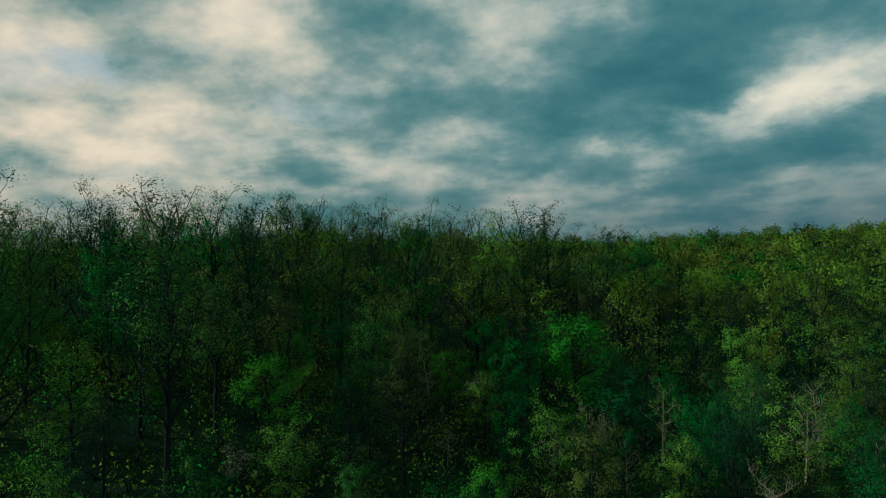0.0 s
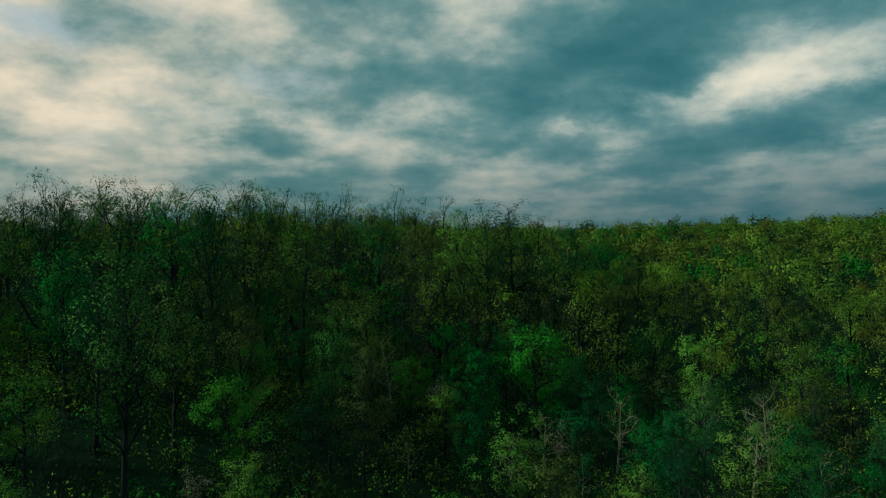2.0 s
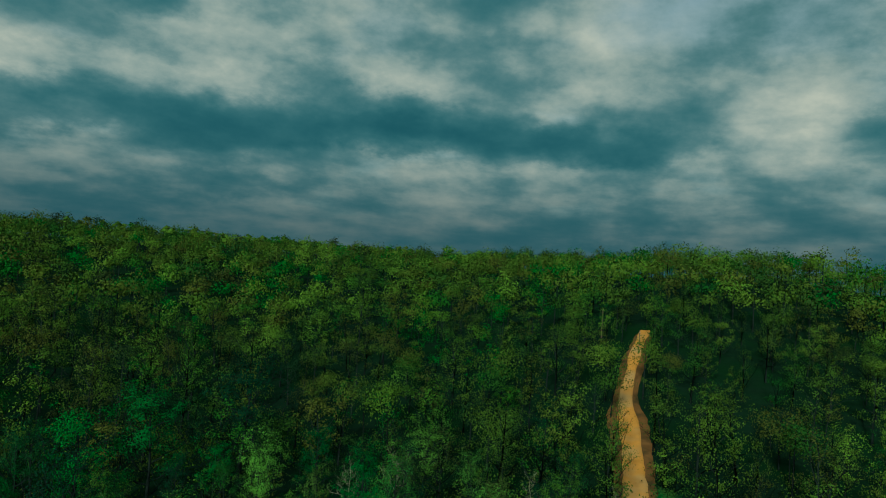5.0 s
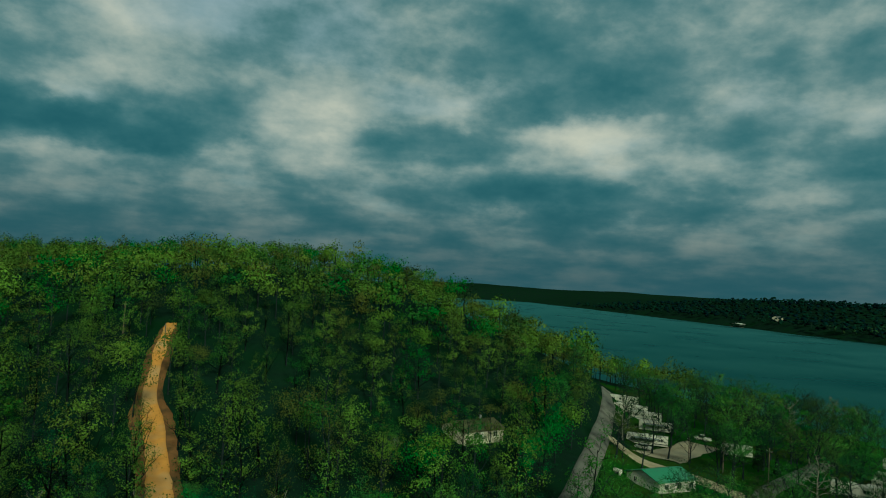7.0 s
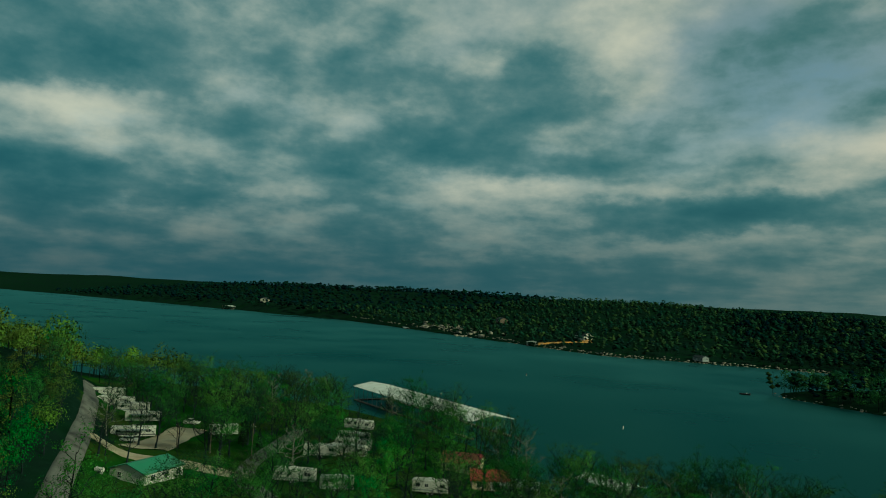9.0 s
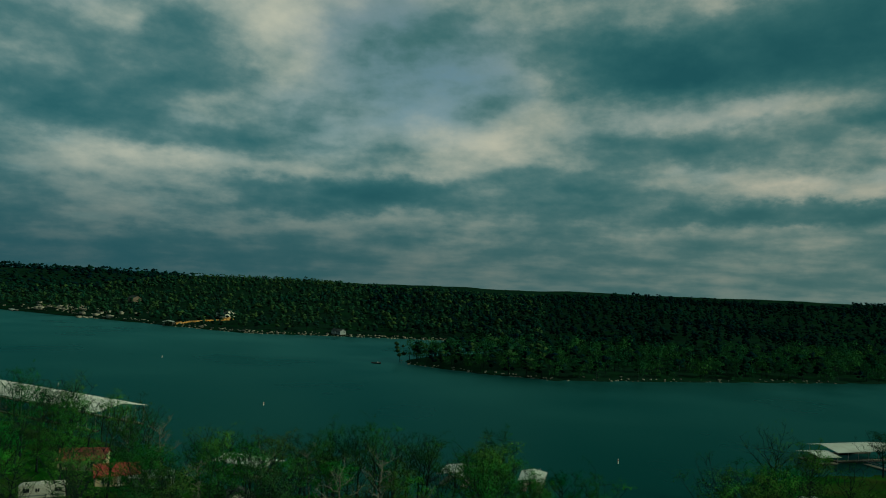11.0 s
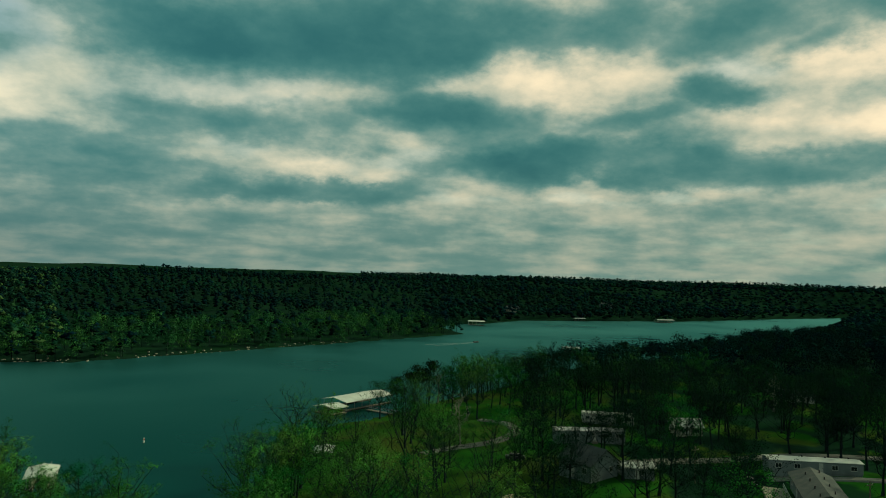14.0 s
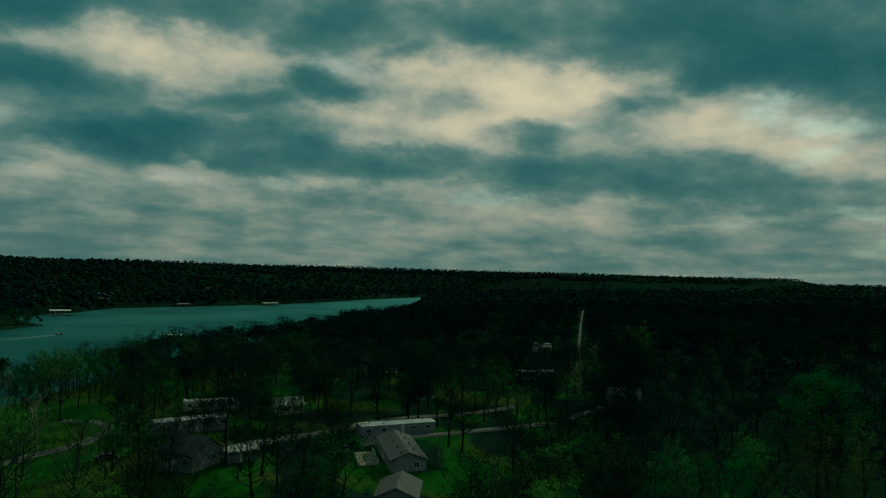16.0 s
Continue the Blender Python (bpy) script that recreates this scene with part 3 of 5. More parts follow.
def clumps(centres, radius, rng):
    """The dense, uneven inside of leaf clumps, hidden under their outer leaves."""
    pile = Pile()
    for c in centres:
        a = rng.uniform(0, 6.28)
        turn = np.array([[math.cos(a), math.sin(a), 0], [-math.sin(a), math.cos(a), 0], [0, 0, 1]])
        v = OCT_V @ turn * radius * rng.uniform(0.5, 1.25, (len(OCT_V), 1)) * [1.1, 1.1, 0.75]
        pile.add(v + c, OCT_F)
    return pile.arrays()


def joined(a, b):
    pile = Pile()
    pile.add(*a)
    pile.add(*b)
    return pile.arrays()


def grow(seed, tall, spread, limbs, twigs, leaves, leaf, sides=5, low=0.3, thick=0.016, tuft=0.8, droop=0.0, lift=1.0):
    """A broad-leaved tree: a leaning, tapered trunk, rising limbs, twigs, and leaf clumps on the twigs. Returns wood and leaves."""
    rng = np.random.RandomState(seed)
    wood, tips = Pile(), []
    lean = rng.normal(0, 0.05, 2)
    top = tall * rng.uniform(0.8, 0.92)
    n = 7
    h = np.linspace(0, top, n)
    trunk = np.stack([lean[0] * h + np.cumsum(rng.normal(0, 0.012 * tall, n)) * h / tall, lean[1] * h + np.cumsum(rng.normal(0, 0.012 * tall, n)) * h / tall, h - 0.4], -1)
    base = tall * thick
    rad = base * (1 - 0.85 * h / top) + 0.02
    rad[0] *= 1.35
    wood.add(*tube(trunk, rad, sides))
    for m in range(limbs):
        k = low + (1 - low) * (m + rng.uniform(0, 1)) / limbs
        at = k * (n - 1)
        i0 = min(int(at), n - 2)
        start = trunk[i0] + (trunk[i0 + 1] - trunk[i0]) * (at - i0)
        a = m * 2.4 + rng.uniform(-0.5, 0.5)
        reach = spread * (1.15 - 0.75 * (k - low) / (1 - low)) * rng.uniform(0.65, 1.1)
        rise = reach * rng.uniform(0.35, 0.95) * (0.5 + k) * lift
        bow = np.linspace(0, 1, 5)
        limb = start + np.stack([math.cos(a) * reach * bow, math.sin(a) * reach * bow, rise * bow ** 1.25 - droop * reach * bow ** 2], -1)
        limb[1:] += rng.normal(0, 0.05 * reach, (4, 3))
        lr = rad[i0] * rng.uniform(0.35, 0.6)
        wood.add(*tube(limb, lr * (1 - 0.85 * bow) + 0.012, max(3, sides - 1)))
        for _ in range(twigs):
            q = rng.uniform(0.3, 1.0)
            ai = q * 4
            j0 = min(int(ai), 3)
            s = limb[j0] + (limb[j0 + 1] - limb[j0]) * (ai - j0)
            d = rng.normal(size=3)
            d[2] = abs(d[2]) * 0.8 + 0.25 * lift - droop
            d /= np.linalg.norm(d)
            long = spread * rng.uniform(0.2, 0.42)
            mid = s + d * long * 0.5 + rng.normal(0, 0.06 * long, 3)
            end = s + d * long + rng.normal(0, 0.1 * long, 3)
            wood.add(*tube([s, mid, end], [lr * 0.3 + 0.012, lr * 0.2 + 0.01, 0.008], 3))
            tips.append((mid, end))
    wv, wf = wood.arrays()
    if leaves and tips:
        tips = np.array(tips)
        pick = rng.randint(0, len(tips), leaves)
        q = rng.uniform(0.2, 1.15, (leaves, 1))
        loose = rng.normal(0, tuft, (leaves, 3)) * [1, 1, 0.75]
        centres = tips[pick, 0] * (1 - q) + tips[pick, 1] * q + loose
        heart = np.array([trunk[-1, 0] * 0.6, trunk[-1, 1] * 0.6, tall * 0.5])
        out = (centres - heart) / (np.linalg.norm(centres - heart, axis=1)[:, None] + 1e-9)
        lv, lf = leaf_quads(centres, leaf, rng, out + 0.6 * loose / tuft)
        way = np.repeat(loose / (np.linalg.norm(loose, axis=1)[:, None] + 1e-9), 3, 0)
    else:
        lv, lf, way = np.zeros((0, 3)), np.zeros((0, 4), int), None
    return wv, wf, lv, lf, way


def far_tree(seed, tall, spread, leaves, leaf, lumps=5, low=0.5, core=0.3):
    """A tree seen from afar: a trunk, and a crown of leaf clumps gathered in a few lumps."""
    rng = np.random.RandomState(seed)
    wv, wf = tube([(0, 0, -0.4), (rng.normal(0, 0.3), rng.normal(0, 0.3), tall * 0.45), (0, 0, tall * 0.8)], [tall * 0.016, tall * 0.011, 0.04], 3)
    a = rng.uniform(0, 6.28, lumps)
    r = spread * rng.uniform(0.15, 0.62, lumps)
    mid = np.stack([np.cos(a) * r, np.sin(a) * r, tall * rng.uniform(low, 0.86, lumps) - r * 0.25], -1)
    way = rng.normal(size=(leaves, 3))
    way[:, 2] = np.abs(way[:, 2]) * 0.9 - 0.25
    way /= np.linalg.norm(way, axis=1)[:, None]
    centres = mid[rng.randint(0, lumps, leaves)] + way * spread * 0.48 * rng.uniform(0.55, 1.05, (leaves, 1))
    lv, lf = leaf_quads(centres, leaf, rng, way)
    way = np.repeat(way, 3, 0)
    if core:
        cv, cf = clumps(mid, spread * core, rng)
        lump = cv - np.repeat(mid, len(cv) // lumps, 0)
        way = np.concatenate([way, lump / (np.linalg.norm(lump, axis=1)[:, None] + 1e-9)])
        lv, lf = joined((lv, lf), (cv, cf))
    return wv, wf, lv, lf, way


def soft(lv, lf, way=None):
    """Leaf normals that follow the round of the crown and of each clump (way), as light in a mass of leaves does."""
    heart = lv.mean(0) - [0, 0, 0.5 * lv[:, 2].std()]
    out = (lv - heart) / (lv.std(0) + 1e-6)
    out /= np.linalg.norm(out, axis=1)[:, None] + 1e-9
    if way is not None:
        out = out * 0.8 + way * 0.3
    tri = lv[lf[:, :3]]
    flat = np.cross(tri[:, 1] - tri[:, 0], tri[:, 2] - tri[:, 0])
    flat /= np.linalg.norm(flat, axis=1)[:, None] + 1e-9
    own = np.zeros_like(lv)
    for k in range(3):
        own[lf[:, k]] = flat
    n = out * 0.8 + own * (0.45 if way is None else 0.28)
    return n / (np.linalg.norm(n, axis=1)[:, None] + 1e-9)


def pine(seed, tall, spread):
    """A pine: straight trunk, bare below, with flat rounded pads of needles on top."""
    rng = np.random.RandomState(seed)
    wood, centres = Pile(), []
    h = np.linspace(0, tall, 6)
    trunk = np.stack([rng.normal(0, 0.06, 6) * h * 0.3, rng.normal(0, 0.06, 6) * h * 0.3, h - 0.4], -1)
    wood.add(*tube(trunk, tall * 0.017 * (1 - 0.8 * h / tall) + 0.02, 5))
    for m in range(16):
        k = rng.uniform(0.58, 1.0)
        a = m * 2.4
        s = np.array([0, 0, k * tall - 0.4])
        reach = spread * (1.25 - 0.8 * (k - 0.5) / 0.5) * rng.uniform(0.6, 1)
        e = s + [math.cos(a) * reach, math.sin(a) * reach, reach * 0.3]
        wood.add(*tube([s, (s + e) / 2, e], [0.09, 0.06, 0.02], 3))
        centres.append(e + rng.normal(0, 1, (170, 3)) * [spread * 0.3, spread * 0.3, spread * 0.2])
    lv, lf = leaf_quads(np.concatenate(centres), 0.2, rng)
    return (*wood.arrays(), lv, lf, None)


def bush(seed, size, leaves, leaf):
    rng = np.random.RandomState(seed)
    wood, centres = Pile(), []
    for m in range(7):
        a, r = rng.uniform(0, 6.28), size * rng.uniform(0.3, 0.9)
        e = np.array([math.cos(a) * r, math.sin(a) * r, size * rng.uniform(0.7, 1.4)])
        wood.add(*tube([np.array([0, 0, -0.2]), e * [0.4, 0.4, 0.5], e], [0.06, 0.04, 0.015], 3))
        centres.append(e + rng.normal(0, 0.38 * size, (leaves // 7, 3)))
    c = np.concatenate(centres)
    c[:, 2] = np.maximum(c[:, 2], 0.15)
    return (*wood.arrays(), *leaf_quads(c, leaf, rng), None)


def tree_thing(name, parts, wood, leaves, label, category, group):
    """A tree as one thing, trunk and crown under an Empty at its foot."""
    wv, wf, lv, lf, way = parts
    top = new(name)
    trunk = new("trunk", mesh_from("trunk", wv, wf, [wood]))
    trunk.parent = top
    if len(lf):
        crown = new("crown", mesh_from("crown", lv, lf, [leaves], normals=soft(lv, lf, way)))
        crown.parent = top
    tagged(top, label, category, group)
    return top


NEAR_WOOD = "trees of the near wood"
KINDS = {}
TREES = []


def kind(key, name, parts, wood, leaves, label, category="tree", group=NEAR_WOOD):
    KINDS[key] = tree_thing(name, parts, wood, leaves, label, category, group)
    KINDS[key].matrix_basis = pose(0, 0, -400)


used = set()


def plant(key, x, y, scale=1.0, turn=0.0, stretch=1.0):
    """One more tree of a kind, standing on the ground."""
    z = float(height(np.array([x]), np.array([y]))[0])
    m = pose(x, y, z, 0, 0, turn)
    if key in used:
        ob = copy_thing(KINDS[key], m)
    else:
        ob = KINDS[key]
        ob.matrix_basis = m
        used.add(key)
    ob.scale = (scale, scale, scale * stretch)
    return ob


for n in range(4):
    kind(f"oak{n}", "oak_tree", grow(20 + n, 16, 5.4, 16, 8, 5600, 0.095, low=0.24, tuft=0.34, lift=1.4), M_bark, M_leaf, "tall oak in thin new leaf with dark limbs showing")
for n in range(3):
    kind(f"open{n}", "budding_tree", grow(40 + n, 17, 4.9, 17, 8, 4800, 0.1, low=0.26, tuft=0.42, lift=1.9), M_bark, M_leaf, "tall nearly bare tree with dark branching limbs and buds")
for n in range(2):
    kind(f"full{n}", "leafy_tree", grow(60 + n, 13, 4.9, 15, 7, 5600, 0.1, low=0.2, tuft=0.36, lift=1.3), M_bark, M_leaf, "full crowned tree in fresh spring leaf")
kind("lime0", "bright_green_tree", grow(70, 12, 4.8, 14, 6, 5600, 0.1, low=0.18, tuft=0.38, lift=1.2), M_bark, M_lime, "bright green tree in fresh leaf with an open crown")
kind("pale0", "sycamore_tree", grow(80, 15, 4.8, 13, 11, 700, 0.12, low=0.22, tuft=0.4), M_pale, M_leaf, "pale barked sycamore with thin young leaves")
kind("pale1", "sycamore_tree", grow(81, 11, 4.2, 12, 11, 350, 0.11, low=0.18, tuft=0.4), M_pale, M_leaf, "pale barked sycamore, almost bare, with twisted limbs")
kind("bare0", "bare_tree", grow(84, 11, 4.2, 14, 10, 700, 0.09, low=0.2, tuft=0.3), M_bark, M_leaf, "dark leafless tree with fine spreading twigs")
kind("bare1", "bare_tree", grow(85, 12, 4.0, 14, 10, 1200, 0.1, low=0.25, tuft=0.35), M_bark, M_leaf, "dark tree just breaking bud")
for n in range(3):
    kind(f"park{n}", "shade_tree", grow(86 + n, 13, 6.2, 14, 8, 3600, 0.12, low=0.36, tuft=0.42, lift=1.7, thick=0.02), M_bark, M_park, "spreading shade tree in thin new leaf on the lawn", group="trees of the camp and shore")
for n in range(3):
    kind(f"wint{n}", "bare_tree", grow(89 + n, 13, 6.0, 14, 12, 1100, 0.1, low=0.34, tuft=0.34, lift=1.8, thick=0.02), M_bark, M_park, "dark spreading tree just breaking bud", group="trees of the camp and shore")
# near copies of the park trees, darkened to imitate the shadow over the west
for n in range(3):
    kind(f"dusk{n}", "dark_oak_tree", grow(104 + n, 13, 6.2, 14, 8, 2800, 0.12, low=0.36, tuft=0.42, lift=1.6, thick=0.021), M_bark, M_park_shaded, "spreading tree with a dark trunk, its leaf colour darkened to stand for shade", group="trees of the camp and shore")
kind("flower0", "dogwood_tree", grow(90, 6, 2.6, 10, 8, 1000, 0.11, low=0.25, tuft=0.35), M_bark, M_white, "small dogwood in white blossom among the trees")
kind("bush0", "bush", bush(95, 2.2, 1000, 0.1), M_bark, M_leaf, "green leafy understorey bush", "bush")
kind("bush1", "bush", bush(96, 1.7, 800, 0.1), M_bark, M_lime, "bright green leafy understorey bush", "bush")
for n in range(2):
    kind(f"pine{n}", "pine_tree", pine(100 + n, 12, 2.6), M_bark, M_needle, "dark pine with rounded pads of needles by the shore", "pine tree", "pines by the lake")

# ---- scatter
rng = np.random.RandomState(7)


def polar(az, d):
    a = np.radians(az)
    return -np.sin(a) * d, np.cos(a) * d


DIRT_ROAD = [(96.0, 14.2), (115.7, 17.5), (138.2, 22.6), (160.5, 28.3), (187.4, 31.0), (209.5, 32.4)]
CAMP_ROAD = [(95, -37), (131, -58), (170, -80), (208, -100), (240, -114)]

WEST_ROAD = [(-285, -112), (-330, -128), (-480, -185), (-660, -252)]


def clearing(x, y):
    """True where no wood grows: lake, roads, camp and yards."""
    az = np.degrees(np.arctan2(-x, y))
    az = np.where(az > 60, az - 360, az)
    d = np.hypot(x, y)
    out = in_lake(x, y) | (to_line(x, y, DIRT_ROAD) < 3.2) | (to_line(x, y, CAMP_ROAD) < 4.5)
    out |= (az < -115) & (az > -252) & (d < 300) & (y < -20)      # camp, thinly set with trees of its own
    out |= (az < -233.5) & (az > -240) & (d > 2100) & (d < 2700)       # far pasture
    out |= to_line(x, y, WEST_ROAD) < 4.5
    out |= (np.hypot(x - 151, y + 40) < 7)         # house under the hill
    return out


def scatter(count, az0, az1, d0, d1, apart, seed):
    """Random places, no two nearer than apart."""
    r = np.random.RandomState(seed)
    az = r.uniform(az0, az1, count)
    d = np.sqrt(r.uniform(d0 * d0, d1 * d1, count))
    x, y = polar(az, d)
    ok = ~clearing(x, y)
    x, y = x[ok], y[ok]
    taken, keep = {}, []
    for n in range(len(x)):
        c = (int(x[n] // apart), int(y[n] // apart))
        if any((x[m] - x[n]) ** 2 + (y[m] - y[n]) ** 2 < apart * apart for dx in (-1, 0, 1) for dy in (-1, 0, 1) for m in taken.get((c[0] + dx, c[1] + dy), ())):
            continue
        taken.setdefault(c, []).append(n)
        keep.append(n)
    return x[keep], y[keep]


def plant_to(key, az, d, el, turn=0.0, wide=1.0, eye=40.0):
    """A tree at a bearing and distance, as tall as it must be for its top to stand at that angle over the level."""
    px, py = polar(az, d)
    foot = float(height(np.array([px]), np.array([py]))[0])
    tall = eye + d * math.tan(radians(el)) - foot
    full = max(v.co.z for o in KINDS[key].children for v in o.data.vertices)
    s = tall / full
    plant(key, float(px), float(py), s * wide, turn, 1 / wide)
    return px, py


# the tall trees on the ridge, and those that stand out of the wood
stand = [plant_to(*row) for row in (
    ("open0", 30.0, 92, 6.3, 20), ("open1", 26.5, 98, 7.5, 80), ("open2", 22.3, 88, 8.4, 140, 1.15), ("open0", 18.7, 100, 7.5, 200), ("open1", 15.2, 96, 7.4, 10),
    ("open2", 12.2, 104, 7.0, 60), ("oak1", 8.6, 110, 6.2, 120), ("open1", 5.9, 118, 6.1, 240), ("oak2", 2.4, 120, 5.1, 33), ("oak0", -1.4, 126, 4.7, 5),
    ("open1", -6.3, 130, 5.7, 77, 1.2), ("oak3", -8.6, 132, 5.5, 210), ("oak0", -4.5, 140, 4.8, 160), ("oak2", -12.5, 165, 3.5, 90), ("oak1", -15.5, 170, 2.9, 15),
    ("open0", 22.0, 56, 4.2, 250, 0.9), ("open2", 3.2, 86, -1.0, 300, 1.0), ("lime0", -10.1, 88, -3.3, 45, 0.95), ("full0", -22.8, 112, -4.8, 10), ("oak3", -29.5, 108, -5.2, 80),
    ("open1", 33.0, 62, 4.4, 30), ("lime0", 12.5, 78, -4.0, 60), ("full0", -38.5, 92, -8.3, 30), ("full1", -43.5, 96, -7.2, 0),
    ("full1", -103.6, 134, -11.1, 30, 0.8), ("oak2", -106.9, 132, -11.8, 130), ("full0", -50.0, 108, -4.9, 120, 1.15), ("oak1", -64.5, 98, -8.6, 70, 1.1), ("lime0", -71.0, 150, -7.3, 15, 1.3), ("oak0", -74.0, 118, -6.6, 190), ("pale0", 0.5, 70, -12.5, 10),
    ("pale1", -7.8, 74, -12.0, 100), ("pale0", -13.5, 72, -13.4, 30), ("flower0", 17.0, 56, -12.6, 0), ("flower0", -12.3, 84, -11.2, 90), ("flower0", -99.0, 142, -10.0, 0),
    ("full1", -102.0, 128, -8.6, 20), ("full0", -98.5, 130, -8.9, 70), ("lime0", -101.5, 116, -12.5, 0), ("pale0", -109.5, 146, -9.6, 0), ("full0", -254.5, 116, -10.3, 0), ("full1", -246.7, 116, -9.9, 20, 1.2), ("full0", -252.2, 112, -9.9, 140, 1.2), ("lime0", -248.5, 104, -13.0, 60), ("full1", -257.0, 110, -10.0, 200, 1.2), ("full0", -261.0, 108, -12.0, 40, 1.1), ("full1", -265.9, 125, -2.9, 240, 1.2), ("oak1", -243.0, 120, -12.4, 90),
    ("full1", -266.5, 128, -2.6, 50), ("lime0", -228.0, 118, -12.4, 0, 1.15), ("full0", -262.0, 118, -8.0, 70), ("park1", -103.0, 139, -11.6, 0), ("wint0", -105.2, 134, -12.6, 40), ("full0", -107.6, 137, -12.6, 80), ("park2", -101.0, 146, -10.6, 10))]

x, y = scatter(6000, -272, 42, 24, 100, 5.4, 11)
az = np.degrees(np.arctan2(-x, y))
az = np.where(az > 60, az - 360, az)
d = np.hypot(x, y)
count = 0
for px, py, pa, pd in zip(x, y, az, d):
    if (pa < -14 and pd < 50) or -252 < pa < -112 or count >= 210 or any((px - q[0]) ** 2 + (py - q[1]) ** 2 < 16 for q in stand):
        continue
    tall_side = pa > -10
    if tall_side:
        key = rng.choice(["oak0", "oak1", "open0", "open1", "open2", "full0", "pale1", "bush0", "flower0", "lime0", "bush1"], p=[.12, .12, .13, .13, .1, .1, .03, .12, .02, .06, .07])
    else:
        key = rng.choice(["oak0", "oak1", "oak2", "oak3", "open0", "full0", "full1", "pale0", "pale1", "lime0", "bush0"], p=[.12, .12, .12, .1, .1, .11, .11, .08, .08, .03, .03])
    size = rng.uniform(0.62, 0.95) * (0.95 if tall_side else 0.85)
    if pd < 52:
        size *= 0.62
    plant(str(key), float(px), float(py), size, rng.uniform(0, 360), rng.uniform(0.9, 1.15))
    count += 1


def woodland(name, label, places, protos, sizes, seed, leaves=None, category="woodland"):
    """A stretch of wood too large to count: many trees in one mesh."""
    r = np.random.RandomState(seed)
    x, y = places
    z = height(x, y)
    patch = waves(x, y, 110 if np.hypot(x, y).mean() < 500 else 420, seed)
    V, F, I, Tn, base = [], [], [], [], 0
    N, shine = [], []
    for wv, wf, lv, lf, way in protos:
        bark = wv * [1, 1, 0] + [1e-4, 0, 1e-4]
        shine.append(np.concatenate([bark / np.linalg.norm(bark, axis=1)[:, None], soft(lv, lf, way)]))
    for n in range(len(x)):
        which = r.randint(len(protos))
        wv, wf, lv, lf = protos[which][:4]
        s, a = r.uniform(*sizes), r.uniform(0, 6.28)
        rot = np.array([[math.cos(a), math.sin(a), 0], [-math.sin(a), math.cos(a), 0], [0, 0, 1]])
        v = np.concatenate([wv, lv]) @ rot * s * [1, 1, r.uniform(0.9, 1.15)] + [x[n], y[n], z[n] - 0.3]
        V.append(v)
        N.append(shine[which] @ rot)
        f = np.concatenate([wf, np.where(lf < 0, -1, lf + len(wv))])
        F.append(np.where(f < 0, -1, f + base))
        I.append(np.concatenate([np.zeros(len(wf), int), np.ones(len(lf), int)]))
        Tn.append(np.full(len(wf) + len(lf), float(np.clip(0.5 + 0.36 * patch[n] + r.normal(0, 0.34), 0, 1))))
        base += len(v)
    ob = new(name, mesh_from(name, np.concatenate(V), np.concatenate(F), [M_bark, leaves or M_wood], np.concatenate(I), np.concatenate(Tn), normals=np.concatenate(N)))
    return tagged(ob, label, category, "", "stuff")


mid = [grow(200 + n, 14, 5.4, 9, 4, 1000, 0.165, sides=3, low=0.24, tuft=0.5, lift=1.3) for n in range(7)] + [far_tree(215 + n, 13.5, 5.8, 1100, 0.19, 14, core=0) for n in range(4)]
bare = [grow(210 + n, 17, 5.0, 12, 5, 1000, 0.12, sides=3, low=0.25, tuft=0.45, lift=1.7) for n in range(4)] + mid[:2]
back = [far_tree(220 + n, 14, 6.0, 330, 0.38, 11, core=0) for n in range(9)]
low_back = [far_tree(260 + n, 13, 6.0, 330, 0.38, 11, 0.22, core=0) for n in range(7)]
far = [far_tree(230 + n, 12, 5.6, 18, 0.45, 8, 0.34, core=0.32) for n in range(8)]
dim = [far_tree(240 + n, 12, 8, 2, 0.7, 4, 0.25, core=0.45) for n in range(6)]
brush = [bush(250 + n, 2.0, 200, 0.15) for n in range(4)]

woodland("undergrowth", "low green brush between the trunks of the wood", scatter(4500, -14, 42, 18, 130, 3.2, 20), brush, (0.6, 1.3), 30, category="undergrowth")
woodland("undergrowth", "low green brush under the trees of the valley", scatter(3500, -118, -14, 50, 130, 4.5, 19), brush, (0.6, 1.3), 29, category="undergrowth")
woodland("near_woodland", "tall thinly leaved trees along the ridge", scatter(5000, -14, 42, 98, 215, 6.4, 18), bare, (0.8, 1.2), 28)
woodland("near_woodland", "spring wood of thinly leaved trees on the valley slopes", scatter(12000, -118, -14, 98, 215, 7.0, 21), mid + bare[:3], (0.6, 1.08), 31)
# this western wood takes the darkened hues, so its shade is painted
woodland("near_woodland", "wood of spring trees beside the mobile homes, its leaf colour darkened as shade", scatter(5000, -275, -238, 98, 215, 7.0, 22), mid, (0.6, 0.95), 32, M_wood_shaded)
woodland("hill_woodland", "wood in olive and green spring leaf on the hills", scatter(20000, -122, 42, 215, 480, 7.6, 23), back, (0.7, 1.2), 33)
# shade over the flat land comes from the same darkened leaf colour
woodland("plain_woodland", "wood on the flat land along the lake, with shade put into its leaf colour", scatter(14000, -275, -205, 215, 620, 8.0, 24), back, (0.7, 1.15), 34, M_wood_shaded)
px, py = scatter(9000, -212, -164, 380, 640, 8.0, 41)
point = to_line(px, py, FAR_SHORE[8:15]) < 75
woodland("point_woodland", "light green trees on the low wooded point in the lake", (px[point], py[point]), low_back, (0.6, 1.15), 42, M_point)
